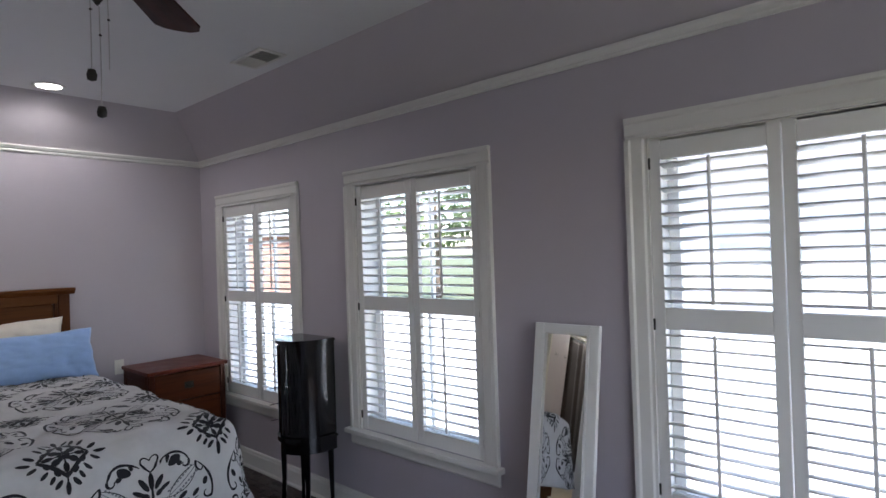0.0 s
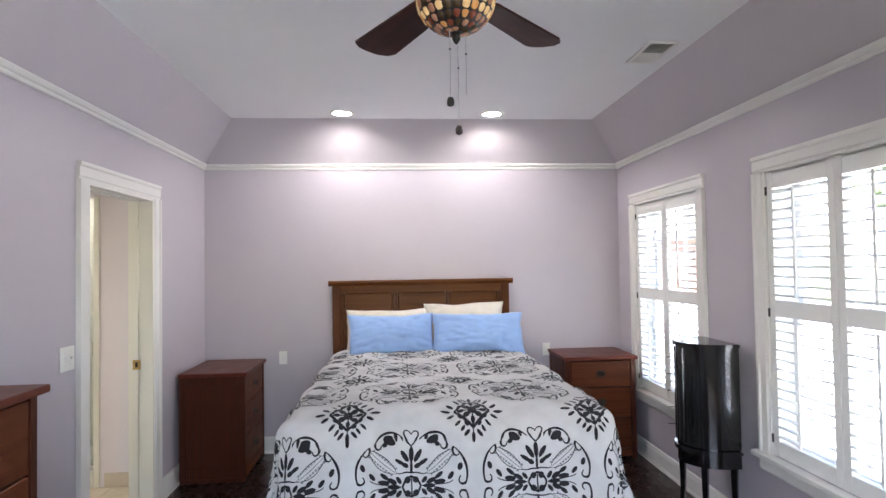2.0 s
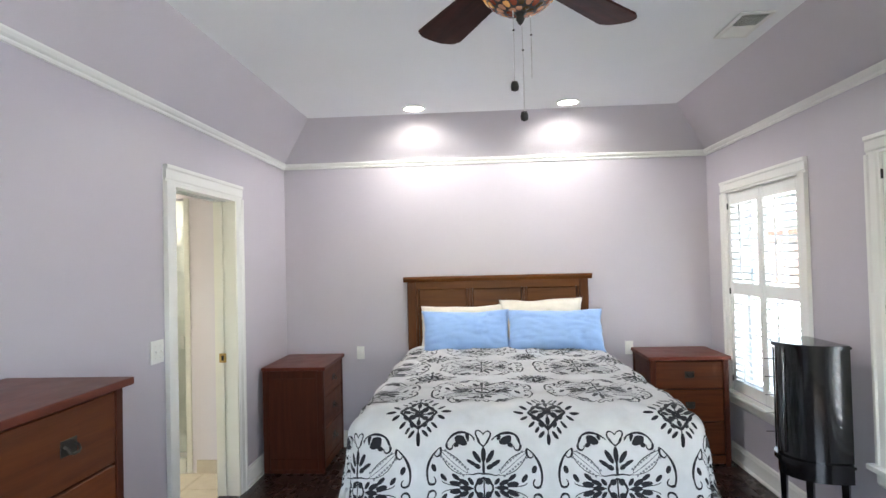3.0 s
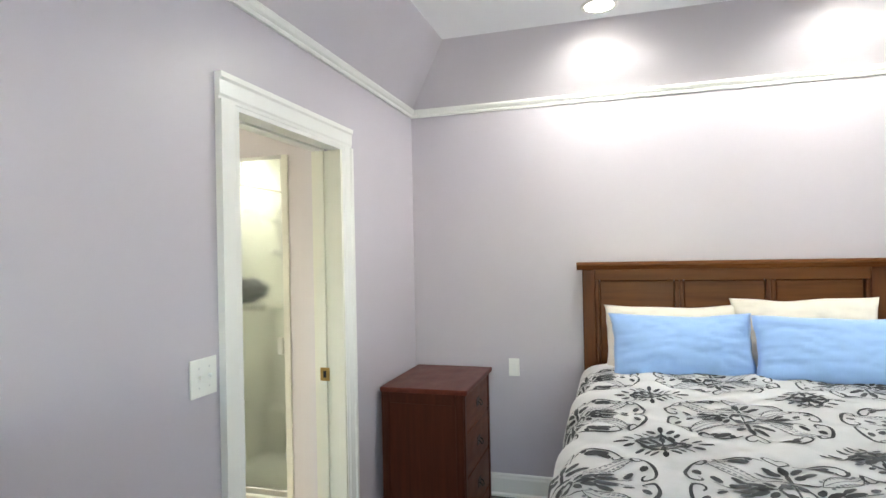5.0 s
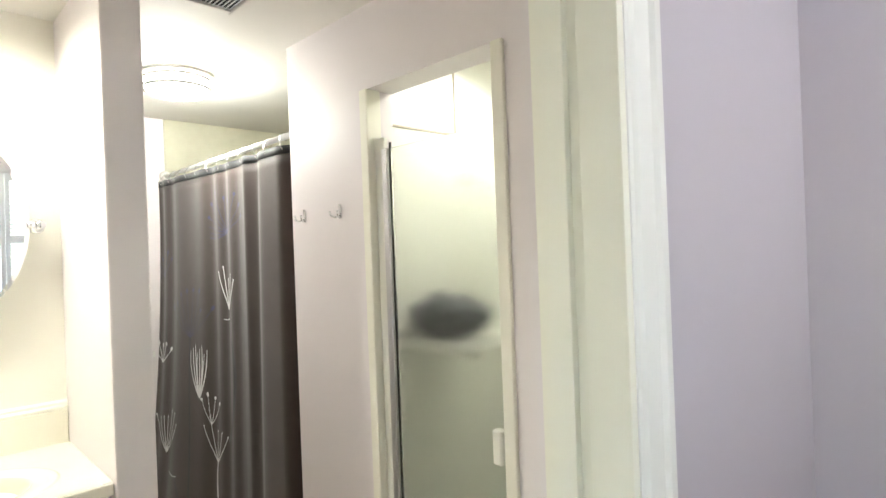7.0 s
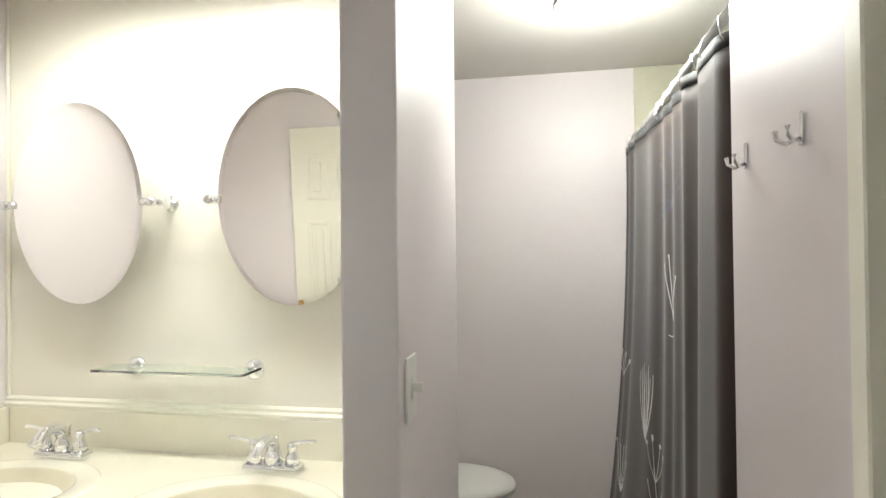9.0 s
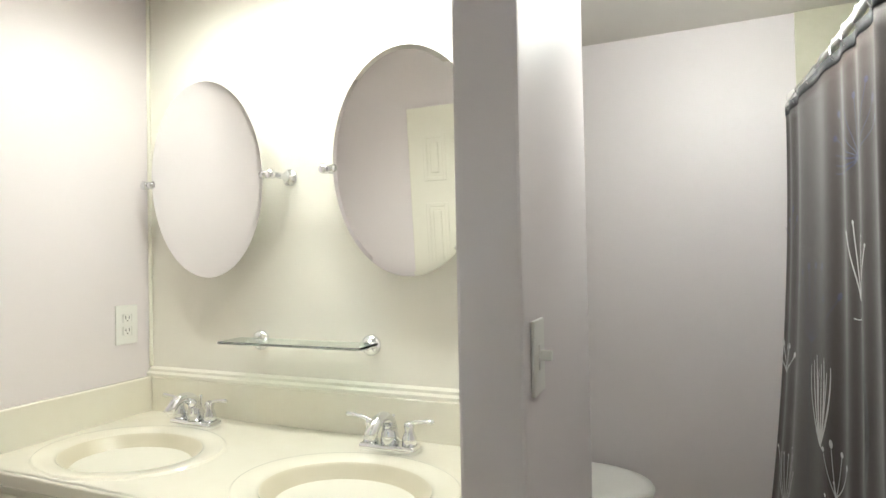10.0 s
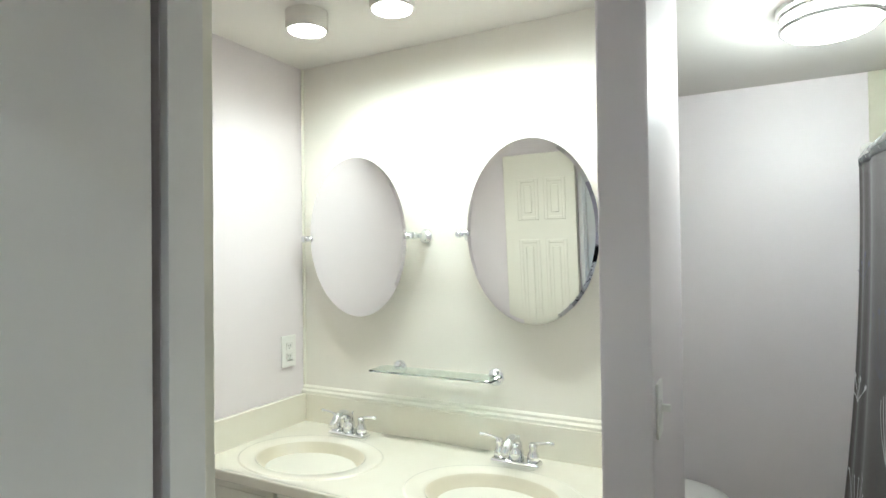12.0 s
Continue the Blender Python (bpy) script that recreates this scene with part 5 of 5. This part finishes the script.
def on_curtain(a, z):
    return curtain_point(a / CW, z, 0.0035)


white, navy, brown = Ink(on_curtain), Ink(on_curtain), Ink(on_curtain)


def umbel(i, x, z, spread, size, n, seed, droop=0.0, bud=0.012, width=0.004, heavy=False):
    r = random.Random(seed)
    for k in range(n):
        a = math.pi / 2 + (k / (n - 1) - 0.5) * spread
        ln = size * (0.75 + 0.4 * r.random())
        tip = (x + ln * math.cos(a) * 0.9, z + ln * math.sin(a))
        mid = (x + ln * 0.35 * math.cos(a) * 1.6, z + ln * 0.45 * math.sin(a))
        i.stroke([(x, z), mid, tip], width * (2.2 if heavy else 1), width * 0.7, n=6)
        i.blob(tip, bud * (0.7 + 0.6 * r.random()), bud * 0.8, a, 8)
        if heavy:
            i.blob((tip[0] + bud * 0.8, tip[1] - bud), bud * 0.6, bud * 0.5, a, 7)


for k in range(8):
    tip = 0.385 + 0.022 * k
    white.stroke([(0.475, 0.80), (tip - 0.01 + 0.012 * (k % 3), 0.90 + 0.01 * (k % 2)), (tip, 1.03 + 0.02 * (k % 3))], 0.012, 0.004, 0.005 + 0.004 * (k % 3))
white.stroke([(0.44, 0.84), (0.47, 0.80), (0.50, 0.79)], 0.014, 0.004)
umbel(navy, 0.375, 1.10, 1.9, 0.25, 8, 2, bud=0.013, width=0.0035)
brown.stroke([(0.375, 1.11), (0.36, 0.85), (0.41, 0.55), (0.39, 0.15)], 0.014, 0.012)
umbel(navy, 0.735, 1.64, 2.3, 0.20, 8, 3, bud=0.012, width=0.004)
navy.blob((0.735, 1.645), 0.024, 0.014, 0.2, 9)
for dz in (0.0, 0.02, 0.045):
    navy.stroke([(0.735, 1.64), (0.66, 1.60 + dz), (0.57, 1.62 + dz * 1.2)], 0.006, 0.003)
brown.stroke([(0.735, 1.64), (0.755, 1.58), (0.765, 1.52)], 0.012, 0.006)
umbel(white, 0.735, 1.265, 0.9, 0.19, 5, 4, bud=0.006, width=0.007)
white.stroke([(0.69, 1.215), (0.73, 1.21), (0.75, 1.225)], 0.003, 0.003)
brown.stroke([(0.735, 1.20), (0.77, 1.08), (0.83, 1.02), (0.80, 0.78), (0.72, 0.62)], 0.008, 0.016, 0.026)
umbel(navy, 0.06, 1.43, 1.6, 0.13, 5, 5, bud=0.011)
navy.blob((0.06, 1.43), 0.022, 0.014, 0.0, 9)
brown.stroke([(0.06, 1.43), (0.06, 1.2), (0.10, 1.08), (0.12, 0.98)], 0.012, 0.007)
umbel(white, 0.05, 0.93, 1.8, 0.13, 5, 6, bud=0.013, width=0.006)
umbel(white, 0.14, 0.45, 1.3, 0.25, 7, 7, bud=0.007, width=0.006)
white.stroke([(0.18, 0.36), (0.24, 0.34), (0.28, 0.36)], 0.003, 0.004)
brown.stroke([(0.19, 0.42), (0.27, 0.35), (0.33, 0.25), (0.35, 0.13)], 0.010, 0.022)
umbel(white, 0.62, 0.50, 1.2, 0.20, 5, 8, bud=0.006, width=0.005)
white.stroke([(0.62, 0.50), (0.60, 0.36), (0.66, 0.15)], 0.007, 0.018)
umbel(white, 0.57, 0.68, 1.2, 0.14, 4, 10, bud=0.011, width=0.004)
part("white_flower_print", white.bm, PRINT_WHITE, cur, "white printed umbel flowers", True)["kind"] = "stuff"
part("navy_flower_print", navy.bm, PRINT_NAVY, cur, "navy printed umbel flowers", True)["kind"] = "stuff"
part("dark_stem_print", brown.bm, PRINT_BROWN, cur, "dark printed stems", True)["kind"] = "stuff"

# ---- robe hooks ----
for x in (-1.545, -1.302):
    h = thing("robe_hook", "small chrome double robe hook on the wall", "hook", (x, HW, 1.662), group="robe hooks")
    part("back_plate", box(-0.008, 0.008, -0.004, 0, -0.02, 0.03, 0.003), CHROME, h)
    for sx in (-1, 1):
        part("prong", tube([(0, -0.004, -0.010), (sx * 0.014, -0.018, -0.016), (sx * 0.022, -0.028, -0.008), (sx * 0.024, -0.03, 0.006)], 0.0036, 8, taper=[1, 1, 1, 1.3]), CHROME, h, smooth=True)

# ---- shower stall ----
stall = thing("shower_stall", "cream moulded shower stall with a corner ledge", "shower", (0, 0, 0))
qy0, qy1, qx0, qx1 = HW + 0.112, 0.38, SX0 - 0.09, SX1 + 0.12
part("back_wall", box(qx0, qx1, qy1, qy1 + 0.03, 0.0, BT - 0.001), ACRYLIC, stall)
part("side_wall", box(qx0 - 0.03, qx0, qy0, qy1 + 0.03, 0.0, BT - 0.001), ACRYLIC, stall)
part("side_wall", box(qx1, qx1 + 0.03, qy0, qy1 + 0.03, 0.0, BT - 0.001), ACRYLIC, stall)
part("shower_pan", box(qx0 + 0.001, qx1 - 0.001, qy0 + 0.001, qy1 - 0.001, 0.0, 0.07, 0.01), ACRYLIC, stall)
part("ledge", box(qx0 + 0.001, qx0 + 0.40, -0.43, -0.14, 1.155, 1.195, 0.015, seg=2), ACRYLIC, stall, "moulded ledge")
part("ledge_body", box(qx0 + 0.001, qx0 + 0.36, qy1 - 0.14, qy1 - 0.001, 0.07, 1.0995, 0.02, seg=2), ACRYLIC, stall)
part("low_seat", box(qx0 + 0.001, qx1 - 0.002, qy1 - 0.26, qy1 - 0.145, 0.0705, 0.42, 0.04, seg=2), ACRYLIC, stall)
part("seam", box(qx0 + 0.0005, qx0 + 0.004, -0.094, -0.086, 1.99, BT - 0.01), GROUT, stall)
part("seam", box(qx0 + 0.0005, qx0 + 0.004, qy0, qy1, 1.980, 1.988), GROUT, stall)
tr = thing("shower_door", "obscure glass shower door in a cream frame with aluminium edges", "door", (0, 0, 0))
part("surround", boxes((SX0 - 0.028, SX0 + 0.012, HW - 0.012, HW + 0.05, 0.0, SZ - 0.001), (SX1 - 0.012, SX1 + 0.028, HW - 0.012, HW + 0.05, 0.0, SZ - 0.001), bev=0.003), CREAM_TRIM, tr, "cream painted surround")
part("curb", box(SX0 + 0.0125, SX1 - 0.0125, HW - 0.018, HW + 0.11, 0.0, 0.115, 0.008, seg=2), ACRYLIC, tr)
part("fixed_strip", box(SX0 + 0.0125, SX0 + 0.060, HW + 0.018, HW + 0.034, 0.1155, 1.895), ACRYLIC, tr)
part("frame_edge", box(SX0 + 0.0605, SX0 + 0.090, HW + 0.004, HW + 0.034, 0.1155, 1.855, 0.004), ALU, tr, "aluminium hinge edge")
part("seal", box(SX0 + 0.0905, SX0 + 0.0925, HW + 0.014, HW + 0.024, 0.13, 1.875), IRON, tr, "black seal")
part("bottom_rail", box(SX0 + 0.0965, SX1 - 0.014, HW + 0.008, HW + 0.032, 0.1155, 0.150, 0.003), ALU, tr)
part("glass_pane", box(SX0 + 0.0965, SX1 - 0.016, HW + 0.017, HW + 0.023, 0.1505, 1.855), FROST, tr, "obscure glass pane")
part("handle", box(SX1 - 0.055, SX1 - 0.022, HW - 0.012, HW + 0.0165, 0.93, 1.025, 0.005), ACRYLIC, tr, "small pale pull handle")
# things on the ledge and wall seen dimly through the glass
bag = thing("mesh_sponge_bag", "dark grey bag of bath things on the shower ledge", "bag", (-1.085, -0.30, 1.195))
bm = bmesh.new()
bmesh.ops.create_icosphere(bm, subdivisions=4, radius=1)
for v in bm.verts:
    d = 1 + 0.22 * noise.noise(v.co * 2.3) + 0.10 * noise.noise(v.co * 6)
    v.co = Vector((v.co.x * 0.19 * d, v.co.y * 0.10 * d, 0.075 + max(-0.075, v.co.z * 0.085 * d)))
part("sack", bm, cloth("charcoal_mesh", (0.11, 0.112, 0.116), 0.8, 200, 0.5), bag, smooth=True)
cad = thing("shower_caddy", "grey metal shower caddy hung under the shower head", "caddy", (-0.86, -0.16, 0))
part("hanger", tube([(0, 0, 1.86), (0, -0.03, 1.80), (0.01, -0.03, 1.62), (0.03, -0.03, 1.45)], 0.016, 8), ALU, cad, smooth=True)
for z in (1.70, 1.50):
    part("basket", box(-0.03, 0.05, -0.08, -0.034, z, z + 0.03, 0.01), ALU, cad)
arm2 = part("wall_flange", lathe([(0, 0), (0.03, 0), (0.025, 0.008), (0, 0.01)], 18, pose(0, 0, 0, 0, 90)), CHROME, stall, "chrome shower arm and head", True, pose(qx0 + 0.0005, -0.05, 1.80))
sl = thing("shower_light", "lit recessed lamp in the shower ceiling", "ceiling lamp", (-0.88, -0.06, BT))
part("trim_ring", lathe([(0.062, -0.001), (0.085, -0.001), (0.085, -0.006), (0.076, -0.010), (0.062, -0.006)], 32), SHUTTER, sl, smooth=True)
part("lens", lathe([(0, -0.004), (0.0615, -0.004), (0.0615, -0.001), (0, -0.001)], 32), VANGLOW, sl, "glowing lens")
part("arm", tube([(0, 0, 0), (0.06, 0, 0.02), (0.11, 0, 0.0), (0.13, 0, -0.03)], 0.010, 10), CHROME, arm2, smooth=True)
part("head", lathe([(0, 0.03), (0.012, 0.028), (0.035, 0.0), (0.033, -0.008), (0, -0.008)], 20, pose(0.14, 0, -0.055, 0, 20)), CHROME, arm2, smooth=True)

# ---- six-panel door against the deep wall, seen in the mirrors ----
dd = thing("door_2", "white six-panel door standing against the bathroom wall", "door", (CH - 0.014, -2.175, 0), 0, kind="structure")
part("slab", box(-0.036, 0, 0.0, 0.375, 0.012, 1.985, 0.002), CREAM_TRIM, dd)
for y0, y1 in ((0.075, 0.185), (0.215, 0.325)):
    for z0, z1 in ((0.23, 0.80), (0.98, 1.55), (1.65, 1.86)):
        fr = part("panel_groove", boxes((-0.0405, -0.0365, y0, y0 + 0.018, z0, z1), (-0.0405, -0.0365, y1 - 0.018, y1, z0, z1), (-0.0405, -0.0365, y0 + 0.018, y1 - 0.018, z0, z0 + 0.018), (-0.0405, -0.0365, y0 + 0.018, y1 - 0.018, z1 - 0.018, z1), bev=0.0015), CREAM_TRIM, dd)
        part("raised_panel", box(-0.0415, -0.0366, y0 + 0.035, y1 - 0.035, z0 + 0.035, z1 - 0.035, 0.003), CREAM_TRIM, fr)
part("knob", lathe([(0, 0.055), (0.02, 0.052), (0.027, 0.04), (0.02, 0.026), (0.01, 0.02), (0.01, 0.006), (0.03, 0.004), (0.03, 0)], 20, pose(-0.036, 0.035, 0.93, 0, -90)), BRASS, dd, "brass knob", True)


# ---- outside the windows ----
GRASS = speckled("grass", (0.12, 0.14, 0.08), (0.08, 0.10, 0.05), 0.9, 3)
PAVE = speckled("pale_concrete", (0.70, 0.70, 0.70), (0.60, 0.60, 0.60), 0.8, 6)
SIDING = painted("pale_siding_paint", (0.72, 0.74, 0.76), 0.5, 0.03)
BRICKY = speckled("brick_red", (0.33, 0.19, 0.15), (0.26, 0.14, 0.11), 0.8, 9)
ROOFM = speckled("grey_roof", (0.20, 0.20, 0.21), (0.13, 0.13, 0.14), 0.9, 20)
LEAF = speckled("leaf_green", (0.11, 0.15, 0.06), (0.07, 0.11, 0.04), 0.6, 5)
BARK = speckled("bark", (0.16, 0.12, 0.09), (0.09, 0.07, 0.05), 0.9, 12)
WINGLASS = mat("blue_grey_window_glass", (0.42, 0.46, 0.50), 0.5)
GZ = -0.6
bm = bmesh.new()
q = [bm.verts.new(p) for p in ((-400, -400, GZ), (400, -400, GZ), (400, 400, GZ), (-400, 400, GZ))]
bm.faces.new(q)
solid("ground", bm, GRASS, "lawn outside the windows", "ground")
solid("pavement", box(W + 0.3, W + 12.5, -18, 22, GZ - 0.1, GZ + 0.04, 0.01), PAVE, "pale concrete driveway beside the house", "pavement")
house = thing("house", "pale sided neighbouring house with a grey roof", "house", (W + 6.0, -4.2, GZ))
part("wall", box(0, 6, -3.4, 3.4, 0, 3.2), SIDING, house)
for k in range(18):
    part("siding_board", box(-0.018, -0.002, -3.4, 3.4, 0.1 + k * 0.17, 0.255 + k * 0.17), SIDING, house)
bm = bmesh.new()
pr = [(-0.5, 3.1), (6.5, 3.1), (3.0, 5.0)]
a = [bm.verts.new((x, -3.8, z)) for x, z in pr]
b = [bm.verts.new((x, 3.8, z)) for x, z in pr]
for k in range(3):
    bm.faces.new((a[k], a[(k + 1) % 3], b[(k + 1) % 3], b[k]))
bm.faces.new(a[::-1])
bm.faces.new(b)
part("roof", bm, ROOFM, house, "grey shingle roof")
for y in (-1.8, 1.4):
    wd = part("window", boxes((-0.05, -0.02, y - 0.5, y + 0.5, 1.0, 1.08), (-0.05, -0.02, y - 0.5, y + 0.5, 2.2, 2.28), (-0.05, -0.02, y - 0.5, y - 0.42, 1.08, 2.2), (-0.05, -0.02, y + 0.42, y + 0.5, 1.08, 2.2)), TRIM, house)
    part("window_pane", box(-0.035, -0.025, y - 0.42, y + 0.42, 1.08, 2.2), WINGLASS, wd)
house2 = thing("brick_house", "red brick house seen between the shutters", "house", (W + 14.0, 27.0, GZ))
part("wall", box(0, 6, -2.6, 3.4, 0, 3.4), BRICKY, house2)
part("roof", boxes((-0.4, 6.4, -3.0, 3.8, 3.4, 3.6)), ROOFM, house2)


def tree(at, h, r, seed, label):
    """Tapered trunk, limbs and a crown of many small leaf clumps."""
    rnd = random.Random(seed)
    t = thing("tree", label, "tree", at)
    trunk = tube([(0, 0, 0), (0.04, 0.02, h * 0.25), (-0.02, 0.05, h * 0.5), (0.05, 0, h * 0.8)], 0.11, 8, taper=[1.2, 0.9, 0.6, 0.25])
    for k in range(9):
        a, z = rnd.random() * 6.28, h * (0.3 + 0.06 * k)
        ln = r * (0.6 + 0.4 * rnd.random())
        tube([(0, 0, z), (ln * 0.5 * math.cos(a), ln * 0.5 * math.sin(a), z + 0.25), (ln * math.cos(a), ln * math.sin(a), z + 0.35)], 0.035, 6, trunk, [1, 0.6, 0.2])
    part("trunk", trunk, BARK, t)
    verts, faces = [], []
    for k in range(1700):
        u, a, v = rnd.random(), rnd.random() * 6.283, rnd.random() * 2 - 1
        d = r * (0.45 + 0.55 * u ** 0.5) * (1 + 0.3 * noise.noise(Vector((math.cos(a) * 2, math.sin(a) * 2, v * 2 + seed))))
        s = math.sqrt(max(0, 1 - v * v))
        c = Vector((d * s * math.cos(a), d * s * math.sin(a), h * 0.68 + v * h * 0.36))
        e1 = Vector((rnd.random() - 0.5, rnd.random() - 0.5, rnd.random() - 0.5)).normalized() * 0.16
        e2 = Vector((rnd.random() - 0.5, rnd.random() - 0.5, rnd.random() - 0.5)).normalized() * 0.09
        n = len(verts)
        verts += [c - e1, c + e2, c + e1, c - e2]
        faces.append((n, n + 1, n + 2, n + 3))
    me = bpy.data.meshes.new("crown")
    me.from_pydata([tuple(v) for v in verts], [], faces)
    me.materials.append(LEAF)
    o = new("crown", me)
    o.parent = t
    return t


tree((W + 13.8, 6.2, GZ), 7.0, 2.4, 2, "leafy green tree on the lawn outside the window")
tree((W + 14.5, 10.5, GZ), 7.5, 2.5, 5, "leafy green tree beyond the driveway")

# ---- floor boards of the bedroom ----
floor_ob = bpy.data.objects["floor"]
rnd = random.Random(8)
pw, gap = 0.083, 0.0016
cols = int(W / pw) + 1
lens = [0.9, 1.2, 1.5]
meshes = {}
for ln in lens:
    bm = box(0, pw - gap, -ln + gap, 0, -0.011, 0, 0.0012)
    meshes[ln] = mesh_from(bm, "floor_board", FLOORWOOD)
rest = bmesh.new()
for c in range(cols):
    y = 0.0 - rnd.random() * 0.6
    x = c * pw
    width = min(pw, W - x)
    if width < 0.01:
        continue
    box(x, x + width - gap, y + gap, 0.0 - gap, -0.011, 0, 0, rest)
    while y > FRONT:
        ln = rnd.choice(lens)
        if y - ln < FRONT or width < pw or y < -3.2:
            box(x, x + width - gap, max(FRONT, y - ln) + gap, y, -0.011, 0, 0, rest)
        else:
            o = new("floor_board", meshes[ln])
            o.parent = floor_ob
            o.matrix_basis = pose(x, y, 0)
        y -= ln
o = new("floor_board_rest", mesh_from(rest, "floor_board_rest", FLOORWOOD))
o.parent = floor_ob
o["kind"] = "stuff"
solid("threshold", box(BX, 0.0, D0 + 0.019, D1 - 0.019, -0.012, 0.004, 0.003), FLOORWOOD, "dark wooden threshold of the bathroom", "threshold")

# ---- bathroom floor tiles ----
bath_floor = bpy.data.objects["bath_floor"]
ts = 0.305
tile = mesh_from(box(0.002, ts - 0.002, 0.002, ts - 0.002, -0.006, 0.0, 0.0015), "floor_tile", TILE)
nx, ny = 9, 8
for i in range(nx):
    for j in range(ny):
        x, y = BX - 0.005 - (i + 1) * ts, HW - 0.0 - (j + 1) * ts
        if x < FX or y < VY - 0.3:
            continue
        o = new("floor_tile", tile)
        o.parent = bath_floor
        o.matrix_basis = pose(x, y, 0)
